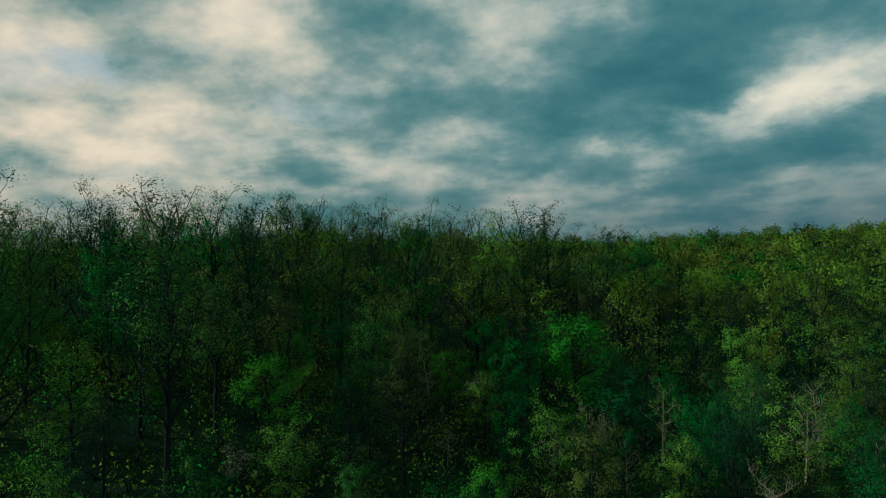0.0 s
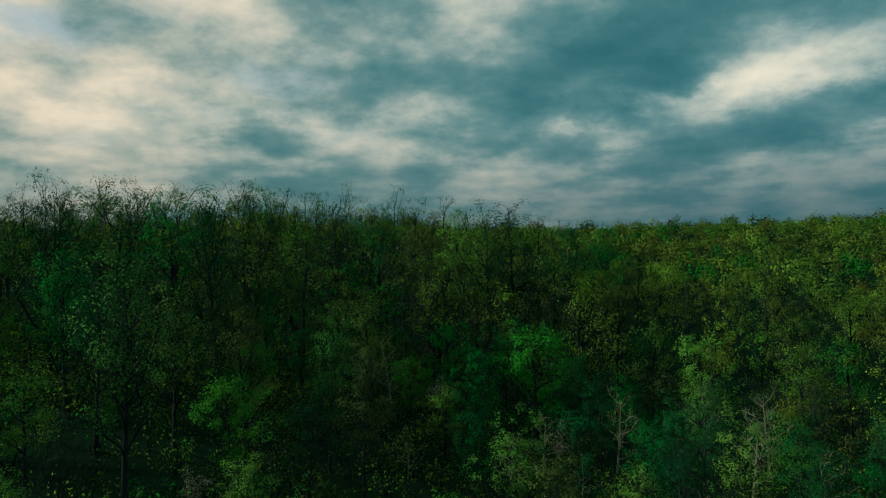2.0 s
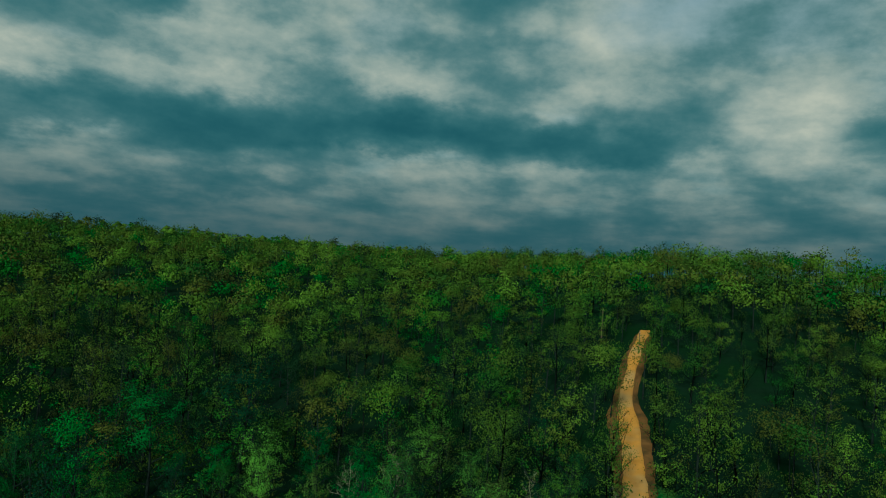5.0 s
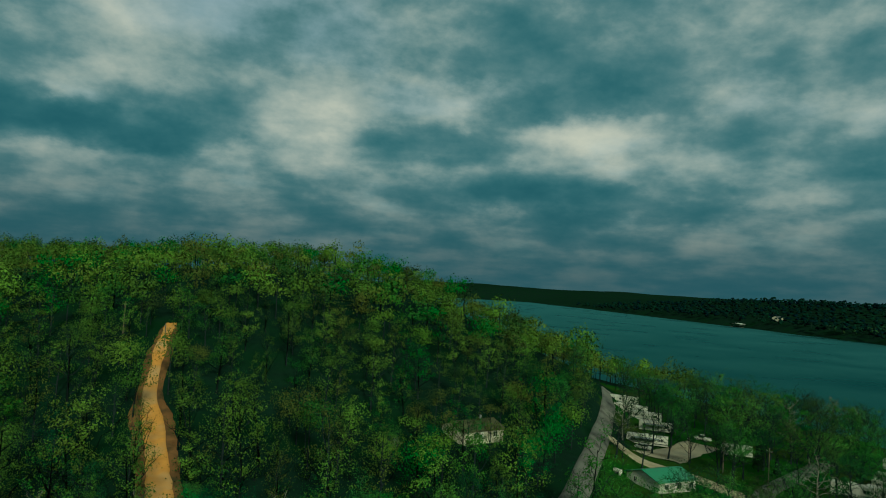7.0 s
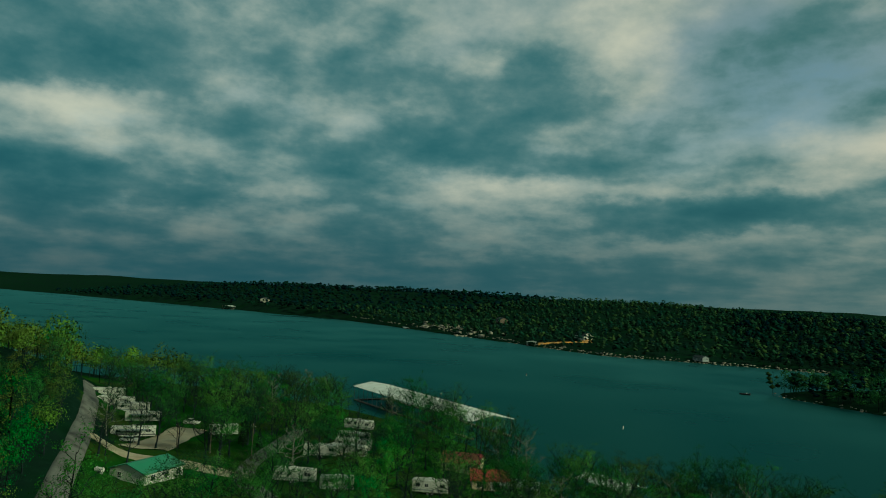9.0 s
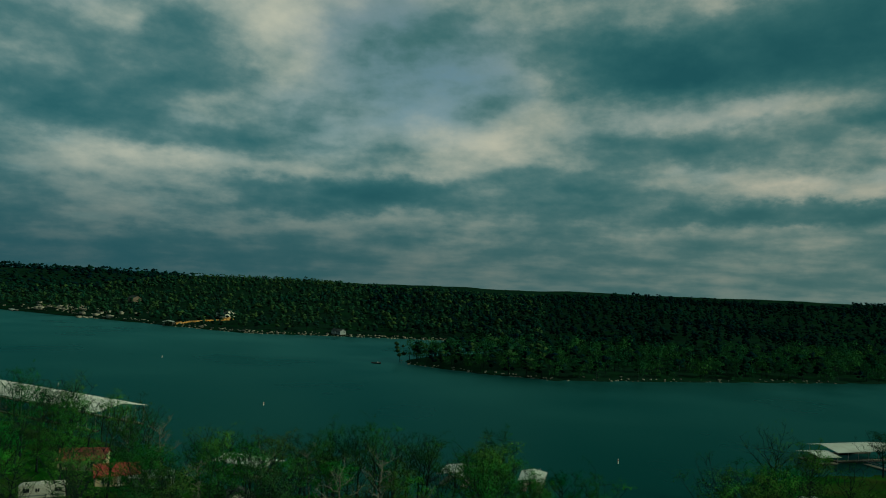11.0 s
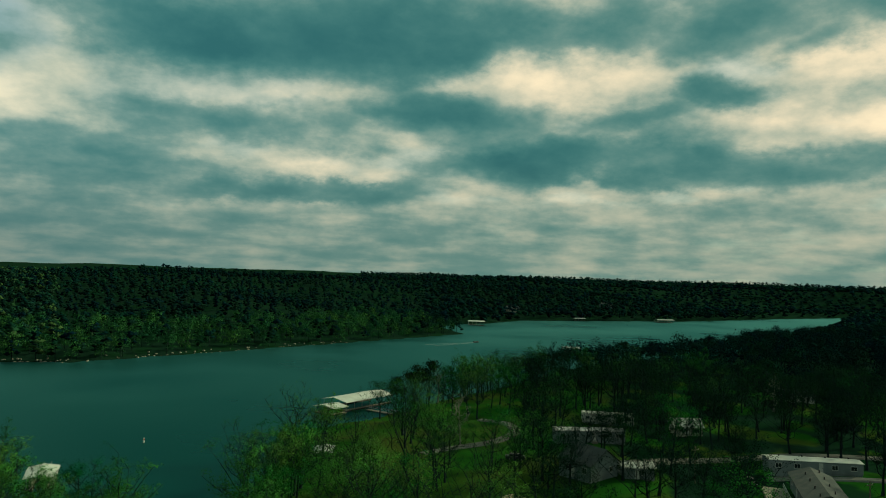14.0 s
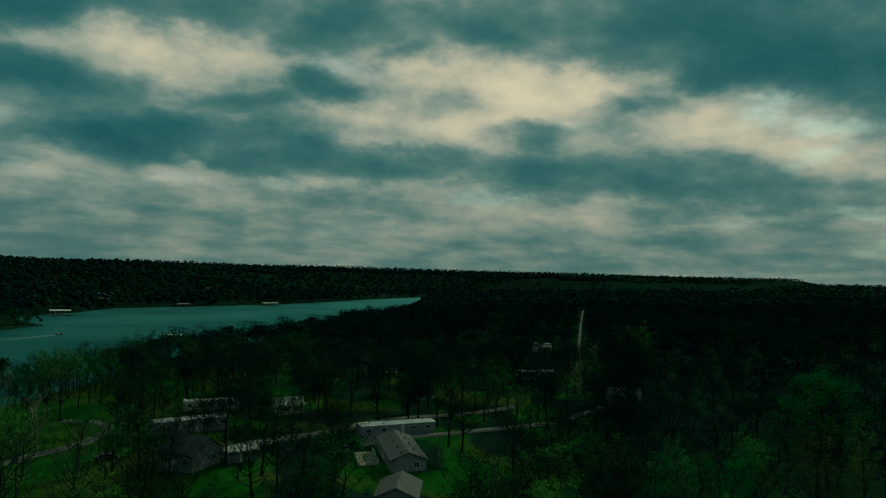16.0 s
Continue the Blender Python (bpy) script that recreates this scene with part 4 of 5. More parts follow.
woodland("far_woodland", "distant wood on the ridge behind the hills", scatter(9000, -115, 42, 480, 720, 10, 25), far, (0.9, 1.3), 35)
woodland("far_woodland", "distant wood on the flat land, coloured dark as if shaded", scatter(16000, -280, -205, 620, 1800, 12, 26), dim, (0.75, 1.1), 36, M_wood_shaded)
# the far shore's shaded and sunlit halves are told apart by leaf colour
woodland("far_woodland", "wooded slopes on the far side of the lake, with shade painted into the leaves", scatter(19000, -240, -164, 380, 1150, 9.0, 27), far, (0.65, 1.15), 37, M_wood_shaded)
woodland("far_woodland", "wooded bluffs on the far side of the lake, leaf colour lightened as if sunlit", scatter(19000, -178, -118, 380, 1250, 9.0, 43), far, (0.6, 1.15), 44, M_wood_sunlit)
woodland("far_woodland", "wooded hills far up the lake", scatter(9000, -150, -102, 1150, 2300, 15, 29), dim, (0.8, 1.2), 39, M_wood_shaded)
woodland("far_woodland", "hazy wooded ridges at the horizon", scatter(14000, -285, -200, 1500, 4400, 28, 28), dim, (0.8, 1.3), 38, M_wood_shaded)

# ---------------------------------------------------------------- roads and drives
def ground_at(x, y):
    return float(height(np.array([float(x)]), np.array([float(y)]))[0])


def ribbon(name, pts, width, mat, label, category, lift=0.3, wobble=0.25, seed=1, taper=1.0):
    """A track laid over the ground, with uneven edges and a worn profile."""
    r = np.random.RandomState(seed)
    pts = np.array(pts, float)
    seg = np.hypot(*np.diff(pts, axis=0).T)
    total = np.concatenate([[0], np.cumsum(seg)])
    n = max(4, int(total[-1] / 2.5))
    t = np.linspace(0, total[-1], n)
    c = np.stack([np.interp(t, total, pts[:, 0]), np.interp(t, total, pts[:, 1])], -1)
    for _ in range(4):
        c[1:-1] = (c[:-2] + 2 * c[1:-1] + c[2:]) / 4
    way = np.gradient(c, axis=0)
    way /= np.linalg.norm(way, axis=1)[:, None]
    side = np.stack([-way[:, 1], way[:, 0]], -1)
    cols = np.linspace(-0.5, 0.5, 9)
    edge = np.linspace(1, taper, n) + wobble * np.convolve(r.normal(0, 0.5, n + 4), np.ones(5) / 5, "valid")
    p = c[:, None] + side[:, None] * (cols * width)[None, :, None] * edge[:, None, None]
    z = height(p[..., 0], p[..., 1]) + lift - 0.06 * np.cos(cols * 4 * math.pi)[None] * (np.abs(cols) < 0.45) - (np.abs(cols) > 0.49) * lift * 1.6
    v = np.concatenate([p, z[..., None]], -1).reshape(-1, 3)
    i, j = np.meshgrid(np.arange(n - 1), np.arange(8), indexing="ij")
    q = np.stack([i * 9 + j, (i + 1) * 9 + j, (i + 1) * 9 + j + 1, i * 9 + j + 1], -1).reshape(-1, 4)
    ob = new(name, mesh_from(name, v, q, [mat]))
    return tagged(ob, label, category, kind="structure")


ribbon("ground_cutting", DIRT_ROAD, 9.5, M_bank, "raw brown banks beside the clay track", "bank", 0.35, 0.6, 11, taper=0.5)
ribbon("road_dirt", DIRT_ROAD, 6.2, M_dirt, "steep orange clay track cut through the wood", "dirt road", 0.5, 0.5, taper=0.45)
ribbon("road_camp", CAMP_ROAD, 5.6, M_asphalt, "narrow worn asphalt road down to the lake", "road", 0.34, 0.08, 2, taper=0.75)
ribbon("road_drive", [(172, -83), (160, -86), (147, -93), (134, -95), (127, -97)], 4.6, M_gravel, "pale gravel drive between the trailers", "drive", 0.3, 0.2, 3)
ribbon("road_loop", [(112, -90), (126, -94), (135, -101), (143, -114), (152, -126), (162, -140)], 5.0, M_asphalt, "grey paved lane through the trailer park", "lane", 0.36, 0.1, 4)
ribbon("ground_bare", [(164, -92), (172, -103), (180, -115)], 13.0, M_gravel, "bare sandy yard beside parked trailers", "yard", 0.24, 0.4, 5)
ribbon("road_path", [(-72, -152), (-84, -155), (-96, -158), (-107, -165), (-111, -174), (-106, -184)], 3.2, M_asphalt, "winding paved path across the lawn", "path", 0.3, 0.1, 6)
ribbon("road_lane", [(-136, -108), (-146, -100.5), (-156, -93.5), (-168, -87), (-205, -72)], 3.4, M_asphalt, "grey worn lane past the mobile homes", "lane", 0.3, 0.15, 7)
ribbon("road_west", WEST_ROAD, 2.0, M_asphalt, "straight grey road running away through the dark wood", "road", 0.4, 0.1, 12)
ribbon("road_back", [(-110, -125), (-130, -128), (-160, -116), (-200, -98)], 4.0, M_asphalt, "narrow lane behind the mobile homes", "lane", 0.3, 0.1, 8)

# ---------------------------------------------------------------- buildings
M_white_wall = material("white painted siding", (0.42, 0.42, 0.37), 0.7, 0.08, 2.5, 0.1, second=(0.33, 0.33, 0.28), blotch=0.2)
M_cream = material("cream siding", (0.36, 0.34, 0.26), 0.7, 0.08, 2.5, 0.1, blotch=0.2)
M_grey_wall = material("grey blue siding", (0.17, 0.2, 0.2), 0.7, 0.1, 2.5, 0.1)
M_tan_wall = material("tan siding", (0.42, 0.34, 0.22), 0.75, 0.1, 2.0, 0.1)
M_green_roof = material("green metal roof", (0.02, 0.16, 0.075), 0.45, 0.12, 1.0, 0.1, second=(0.03, 0.13, 0.07), blotch=0.2, spec=0.5)
M_red_roof = material("red metal roof", (0.22, 0.028, 0.024), 0.5, 0.15, 1.2, 0.1, second=(0.22, 0.03, 0.025), blotch=0.3)
M_bright_roof = material("bright white metal roof", (0.6, 0.61, 0.55), 0.5, 0.08, 1.0, 0.1, second=(0.48, 0.47, 0.4), blotch=0.25, spec=0.4)
M_white_roof = material("white metal roof", (0.36, 0.39, 0.35), 0.5, 0.08, 1.0, 0.1, second=(0.28, 0.29, 0.25), blotch=0.25, spec=0.3)
M_shingle = material("grey brown shingles", (0.05, 0.06, 0.058), 0.95, 0.3, 6, 0.4, second=(0.07, 0.075, 0.07), blotch=0.1, spec=0.03)
M_olive = material("weathered olive shingles", (0.06, 0.064, 0.034), 0.95, 0.25, 6, 0.4, blotch=0.1, spec=0.03)
M_dark = material("dark trim", (0.03, 0.03, 0.032), 0.6, 0.2, 3, 0.1)
M_trim = material("white trim", (0.5, 0.5, 0.45), 0.6, 0.05, 3, 0.05)
M_deckwood = material("weathered boards", (0.2, 0.185, 0.15), 0.95, 0.3, 3, 0.3, spec=0.05)
M_reddoor = material("red door paint", (0.3, 0.02, 0.03), 0.5, 0.1, 3, 0.1)
M_tyre = material("black rubber", (0.02, 0.02, 0.02), 0.9, 0.2, 8, 0.2)
M_steel = material("galvanised steel", (0.35, 0.36, 0.36), 0.45, 0.15, 3, 0.1, metal=0.7)
M_pole = material("old timber pole", (0.12, 0.095, 0.07), 0.95, 0.3, 4, 0.4)
M_glass = bpy.data.materials.new("window glass")
M_glass.use_nodes = True
gb = M_glass.node_tree.nodes["Principled BSDF"]
gb.inputs["Base Color"].default_value = (0.015, 0.02, 0.024, 1)
gb.inputs["Roughness"].default_value = 0.08


def box(bm, x0, x1, y0, y1, z0, z1, bevel=0.0):
    made = bmesh.ops.create_cube(bm, size=1, matrix=Matrix.LocRotScale(((x0 + x1) / 2, (y0 + y1) / 2, (z0 + z1) / 2), None, (x1 - x0, y1 - y0, z1 - z0)))
    if bevel:
        edges = {e for v in made["verts"] for e in v.link_edges}
        bmesh.ops.bevel(bm, geom=list(edges), offset=bevel, segments=2, affect="EDGES", profile=0.6)


def rod(bm, a, b, r0, r1=None, sides=8):
    a, b = Vector(a), Vector(b)
    m = Matrix.Translation((a + b) / 2) @ (b - a).to_track_quat("Z", "Y").to_matrix().to_4x4()
    bmesh.ops.create_cone(bm, cap_ends=True, segments=sides, radius1=r0, radius2=r0 if r1 is None else r1, depth=(b - a).length, matrix=m)


def part(name, bm, mat, parent, label=""):
    """Links a bmesh as one mesh under a thing or a part."""
    mesh = bpy.data.meshes.new(name)
    bm.to_mesh(mesh)
    bm.free()
    mesh.materials.append(mat)
    ob = new(name, mesh)
    ob.parent = parent
    return tagged(ob, label) if label else ob


def boxes(name, mat, parent, *sizes, bevel=0.0, label=""):
    bm = bmesh.new()
    for s in sizes:
        box(bm, *s, bevel=bevel)
    return part(name, bm, mat, parent, label)


def thing(name, x, y, turn, label, category, group="", lift=0.0, z=None):
    top = new(name)
    top.matrix_basis = pose(x, y, (ground_at(x, y) if z is None else z) + lift, 0, 0, turn)
    return tagged(top, label, category, group)


def window_on(parent, x, y, z, w, h, face, label=""):
    """A framed window on a wall that looks along face ('x-', 'x+', 'y-' or 'y+')."""
    frame_bm, pane_bm = bmesh.new(), bmesh.new()
    s = 1 if face[1] == "+" else -1
    if face[0] == "y":
        for a, b, c, d in ((x - w / 2 - .07, x + w / 2 + .07, z + h / 2, z + h / 2 + .08), (x - w / 2 - .07, x + w / 2 + .07, z - h / 2 - .1, z - h / 2), (x - w / 2 - .07, x - w / 2, z - h / 2, z + h / 2), (x + w / 2, x + w / 2 + .07, z - h / 2, z + h / 2), (x - .025, x + .025, z - h / 2, z + h / 2)):
            box(frame_bm, a, b, min(y, y + s * .06), max(y, y + s * .06), c, d)
        box(pane_bm, x - w / 2, x + w / 2, min(y, y + s * .03), max(y, y + s * .03), z - h / 2, z + h / 2)
    else:
        for a, b, c, d in ((y - w / 2 - .07, y + w / 2 + .07, z + h / 2, z + h / 2 + .08), (y - w / 2 - .07, y + w / 2 + .07, z - h / 2 - .1, z - h / 2), (y - w / 2 - .07, y - w / 2, z - h / 2, z + h / 2), (y + w / 2, y + w / 2 + .07, z - h / 2, z + h / 2), (y - .025, y + .025, z - h / 2, z + h / 2)):
            box(frame_bm, min(x, x + s * .06), max(x, x + s * .06), a, b, c, d)
        box(pane_bm, min(x, x + s * .03), max(x, x + s * .03), y - w / 2, y + w / 2, z - h / 2, z + h / 2)
    top = part("window", frame_bm, M_trim, parent)
    part("pane", pane_bm, M_glass, top)
    return top


def gable_roof(L, Wd, eave, rise, over=0.45, thick=0.14, seams=0):
    """Two slopes with thickness and overhang, ridge along x; standing seams where asked."""
    bm = bmesh.new()
    half, run = L / 2 + over, Wd / 2 + over
    drop = rise * over / (Wd / 2)
    for s in (-1, 1):
        pts = [(-half, 0, eave + rise), (half, 0, eave + rise), (half, s * run, eave - drop), (-half, s * run, eave - drop)]
        low = [bm.verts.new((px, py, pz)) for px, py, pz in pts]
        high = [bm.verts.new((px, py, pz + thick)) for px, py, pz in pts]
        faces = [low[::-1], high] + [[low[k], low[(k + 1) % 4], high[(k + 1) % 4], high[k]] for k in range(4)]
        for f in faces:
            bm.faces.new(f)
        for k in range(seams):
            sx = -half + (k + 0.5) * 2 * half / seams
            a = [(sx - .03, 0), (sx + .03, 0), (sx + .03, s * run), (sx - .03, s * run)]
            zt = [eave + rise, eave + rise, eave - drop, eave - drop]
            lo = [bm.verts.new((p[0], p[1], z + thick)) for p, z in zip(a, zt)]
            hi = [bm.verts.new((p[0], p[1], z + thick + .05)) for p, z in zip(a, zt)]
            bm.faces.new(hi)
            for m in range(4):
                bm.faces.new([lo[m], lo[(m + 1) % 4], hi[(m + 1) % 4], hi[m]])
    bmesh.ops.recalc_face_normals(bm, faces=bm.faces)
    return bm


def gable_walls(L, Wd, eave, rise, base=-0.6):
    """Walls with their two gables, ridge along x."""
    bm = bmesh.new()
    ring = []
    for sx in (-1, 1):
        ring.append([bm.verts.new((sx * L / 2, y, z)) for y, z in ((-Wd / 2, base), (Wd / 2, base), (Wd / 2, eave), (0, eave + rise), (-Wd / 2, eave))])
    bm.faces.new(ring[0][::-1])
    bm.faces.new(ring[1])
    for k in range(5):
        bm.faces.new([ring[0][k], ring[0][(k + 1) % 5], ring[1][(k + 1) % 5], ring[1][k]])
    bmesh.ops.recalc_face_normals(bm, faces=bm.faces)
    return bm


def house(name, x, y, turn, L, Wd, eave, rise, wall, roof, label, category="house", seams=0, windows=2, door=True, chimney=False, vents=0, group="buildings by the lake"):
    top = thing(name, x, y, turn, label, category, group)
    part("wall", gable_walls(L, Wd, eave, rise), wall, top)
    part("roof", gable_roof(L, Wd, eave, rise, seams=seams), roof, top)
    for s, face in ((-1, "y-"), (1, "y+")):
        for k in range(windows):
            wx = -L / 2 + (k + 0.5) * L / windows + 0.4
            window_on(top, wx, s * Wd / 2, eave * 0.58, 1.1, 1.1, face)
    for s, face in ((-1, "x-"), (1, "x+")):
        window_on(top, s * L / 2, Wd * 0.22, eave * 0.58, 1.0, 1.1, face)
    if door:
        for s in (-1, 1):
            d = boxes("door", M_trim, top, (-L * 0.06 - .45, -L * 0.06 + .45, min(s * Wd / 2, s * (Wd / 2 + .07)), max(s * Wd / 2, s * (Wd / 2 + .07)), 0.05, 2.05))
            boxes("door_handle", M_steel, d, (-L * 0.06 + .3, -L * 0.06 + .36, min(s * (Wd / 2 + .07), s * (Wd / 2 + .12)), max(s * (Wd / 2 + .07), s * (Wd / 2 + .12)), 0.95, 1.05))
    if chimney:
        boxes("chimney", M_steel, top, (L * 0.2, L * 0.2 + .4, 0.3, 0.7, eave + rise * 0.6, eave + rise + 0.8))
    for k in range(vents):
        vx = -L / 2 + (k + 0.7) * L / vents
        s = -1 if k % 2 else 1
        bm = bmesh.new()
        zr = eave + rise * 0.55
        rod(bm, (vx, s * Wd * 0.2, zr), (vx, s * Wd * 0.2, zr + rise * 0.2 + 0.5), 0.13)
        part("roof_vent", bm, M_dark, top)
    return top


def mobile_home(x, y, turn, L, label, wall=None, roof=None, Wd=4.3):
    """A long flat-roofed mobile home on a skirting, with windows, door, step and roof vents."""
    top = thing("mobile_home", x, y, turn, label, "mobile home", "mobile homes")
    boxes("skirting", M_grey_wall, top, (-L / 2 + .1, L / 2 - .1, -Wd / 2 + .1, Wd / 2 - .1, -0.5, 0.7))
    boxes("wall", wall or M_grey_wall, top, (-L / 2, L / 2, -Wd / 2, Wd / 2, 0.7, 3.1), bevel=0.04)
    part("roof", gable_roof(L, Wd, 3.1, 0.35, 0.15, 0.1, seams=0), roof or M_white_roof, top)
    for s, face in ((-1, "y-"), (1, "y+")):
        for k in range(5):
            if k == 2:
                continue
            window_on(top, -L / 2 + (k + .5) * L / 5, s * Wd / 2, 2.0, 1.2, 0.9, face)
        d = boxes("door", M_trim, top, (L * .03, L * .03 + .9, min(s * Wd / 2, s * (Wd / 2 + .08)), max(s * Wd / 2, s * (Wd / 2 + .08)), 0.8, 2.85))
        boxes("door_handle", M_dark, d, (L * .03 + .72, L * .03 + .8, min(s * (Wd / 2 + .08), s * (Wd / 2 + .13)), max(s * (Wd / 2 + .08), s * (Wd / 2 + .13)), 1.75, 1.85))
        boxes("step", M_deckwood, top, (L * .03 - .2, L * .03 + 1.1, min(s * Wd / 2, s * (Wd / 2 + 1.0)), max(s * Wd / 2, s * (Wd / 2 + 1.0)), -0.3, 0.7))
    for k in range(4):
        bm = bmesh.new()
        vx = -L / 2 + (k + .6) * L / 4
        rod(bm, (vx, 0.5, 3.3), (vx, 0.5, 3.85), 0.16)
        part("roof_vent", bm, M_dark, top)
    return top


def trailer(x, y, turn, L=8.0, label="white camping trailer with dark windows and a grey stripe", awning=False, stripe=None, group="camping trailers"):
    """A camping trailer: bevelled body, stripe, windows, door, wheels, drawbar, cooler on the roof."""
    top = thing("camping_trailer", x, y, turn, label, "camping trailer", group)
    boxes("body", M_white_wall, top, (-L / 2, L / 2, -1.25, 1.25, 0.55, 3.05), bevel=0.22)
    boxes("stripe", stripe or M_grey_wall, top, (-L / 2 + .2, L / 2 - .2, -1.265, 1.265, 0.95, 1.2))
    boxes("air_conditioner", M_trim, top, (-0.5, 0.5, -0.4, 0.4, 3.05, 3.35), bevel=0.08)
    boxes("roof_hatch", M_dark, top, (L * .28, L * .28 + .5, -.25, .25, 3.05, 3.14))
    for s, face in ((-1, "y-"), (1, "y+")):
        for wx, w in ((-L * .33, 1.0), (-L * .1, 0.7), (L * .33, 1.2)):
            window_on(top, wx, s * 1.25, 2.05, w, 0.7, face)
        boxes("door", M_trim, top, (L * .1, L * .1 + .7, min(s * 1.25, s * 1.29), max(s * 1.25, s * 1.29), 0.75, 2.65))
        for k in (-0.45, 0.45):
            bm = bmesh.new()
            rod(bm, (k, s * 1.1, 0.36), (k, s * 1.27, 0.36), 0.36, sides=14)
            w = part("wheel", bm, M_tyre, top)
            bm = bmesh.new()
            rod(bm, (k, s * 1.27, 0.36), (k, s * 1.285, 0.36), 0.2, sides=10)
            part("rim", bm, M_steel, w)
    window_on(top, -L / 2, 0, 2.05, 1.3, 0.7, "x-")
    bm = bmesh.new()
    rod(bm, (L / 2 - .1, -.7, .5), (L / 2 + 1.1, 0, .5), .05)
    rod(bm, (L / 2 - .1, .7, .5), (L / 2 + 1.1, 0, .5), .05)
    rod(bm, (L / 2 + .9, 0, -.1), (L / 2 + .9, 0, .9), .05)
    part("drawbar", bm, M_dark, top)
    if awning:
        bm = bmesh.new()
        box(bm, -L * .3, L * .3, -3.4, -1.25, 2.5, 2.56)
        part("awning", bm, M_grey_wall, top, "grey fabric awning")
        for k in (-L * .29, L * .29):
            bm = bmesh.new()
            rod(bm, (k, -3.35, 0), (k, -3.35, 2.5), .03)
            part("awning_pole", bm, M_steel, top)
    return top


def car(x, y, turn, paint, label, pickup=False):
    top = thing("pickup_truck" if pickup else "car", x, y, turn, label, "pickup truck" if pickup else "car", "parked vehicles")
    boxes("body", paint, top, (-2.3, 2.3, -.9, .9, .35, 1.0), bevel=0.14)
    cab = (-.3, 1.1, -.78, .78, 1.0, 1.6) if pickup else (-1.4, 1.1, -.78, .78, 1.0, 1.5)
    boxes("cabin", M_glass, top, cab, bevel=0.18, label="dark glazed cabin")
    boxes("cabin_roof", paint, top, (cab[0] + .15, cab[1] - .15, -.66, .66, cab[5] - .04, cab[5] + .03))
    for s in (-1, 1):
        boxes("headlight", M_trim, top, (2.24, 2.33, s * .65 - .18, s * .65 + .18, .65, .82))
        for k in (-1.4, 1.4):
            bm = bmesh.new()
            rod(bm, (k, s * .72, .33), (k, s * .93, .33), .33, sides=14)
            w = part("wheel", bm, M_tyre, top)
            bm = bmesh.new()
            rod(bm, (k, s * .93, .33), (k, s * .945, .33), .19, sides=10)
            part("rim", bm, M_steel, w)
    return top


def dock(x, y, turn, L, Wd, label, roof=None, high=2.8, group="covered docks", gang=0.0):
    """A covered floating dock: floats, boards, posts, a metal roof, and a gangway to the shore."""
    top = thing("boat_dock", x, y, turn, label, "boat dock", group, z=0.0)
    boxes("float", M_dark, top, (-L / 2, L / 2, -Wd / 2, -Wd / 2 + 1.4, -.4, .35), (-L / 2, L / 2, Wd / 2 - 1.4, Wd / 2, -.4, .35), (-L / 2, -L / 2 + 1.6, -Wd / 2, Wd / 2, -.4, .34))
    boxes("deck", M_deckwood, top, (-L / 2, L / 2, -Wd / 2, -Wd / 2 + 1.4, .36, .46), (-L / 2, L / 2, Wd / 2 - 1.4, Wd / 2, .36, .46), (-L / 2, -L / 2 + 1.6, -Wd / 2 + 1.4, Wd / 2 - 1.4, .36, .455))
    n = max(2, int(L / 4))
    for k in range(n + 1):
        for s in (-1, 1):
            bm = bmesh.new()
            rod(bm, (-L / 2 + .2 + k * (L - .4) / n, s * (Wd / 2 - .2), .4), (-L / 2 + .2 + k * (L - .4) / n, s * (Wd / 2 - .2), high), .08)
            part("post", bm, M_steel, top)
    part("roof", gable_roof(L, Wd, high, Wd * 0.09, 0.5, .12, seams=0), roof or M_white_roof, top)
    if gang:
        boxes("gangway", M_deckwood, top, (-L / 2 - gang, -L / 2, -.8, .8, .36, .48))
        bm = bmesh.new()
        for s in (-.78, .78):
            rod(bm, (-L / 2 - gang, s, 1.4), (-L / 2, s, 1.4), .04)
            for k in range(int(gang / 2.5) + 1):
                rod(bm, (-L / 2 - gang + k * 2.5, s, .4), (-L / 2 - gang + k * 2.5, s, 1.4), .03)
        part("handrail", bm, M_steel, top)
    return top


# the campground below the hill
house("camp_building", 142, -81.2, -75, 10.5, 9.8, 2.5, 1.4, M_white_wall, M_green_roof, "low white camp building with a green metal roof on the lawn", "building", seams=0, windows=3, vents=0)
house("hill_house", 152, -41, -65, 11, 8, 2.3, 1.5, M_cream, M_olive, "tan house with a dark olive roof under the wooded hill", chimney=True)
trailer(118.3, -101.3, 215, 9, awning=False)
trailer(108.4, -104.3, 225, 7, "short white camping trailer under bare trees")
trailer(94.8, -118.4, 213, 7.8)
trailer(180.6, -98.6, 237, 11, "long camping trailer with dark stripes and an awning", True, M_dark)
trailer(193, -108, 235, 9.5, "white camping trailer with an awning under the trees", True)
trailer(208, -113, 230, 9.0)
trailer(219, -113, 222, 11, "long white motor home parked by the road", False)
trailer(232, -117, 225, 10)
trailer(167, -117, 240, 7.5)
trailer(153, -155, 200, 9.0)
trailer(140, -140, 200, 9.0)
trailer(133, -133, 205, 9.5, "cream and white trailer in a row of trailers")
trailer(126.5, -125, 210, 9.0, "white trailer in a row of trailers", False, M_tan_wall)
trailer(130, -119, 222, 8.0)
car(184.6, -118.3, 30, M_white_wall, "white pickup truck parked on the bare yard", True)
car(175, -94.7, 220, M_white_wall, "small white car in front of a trailer")
car(-91, -141, 150, M_dark, "dark car parked on the lawn")
car(-130, -108, 60, M_dark, "dark car parked beside a mobile home")
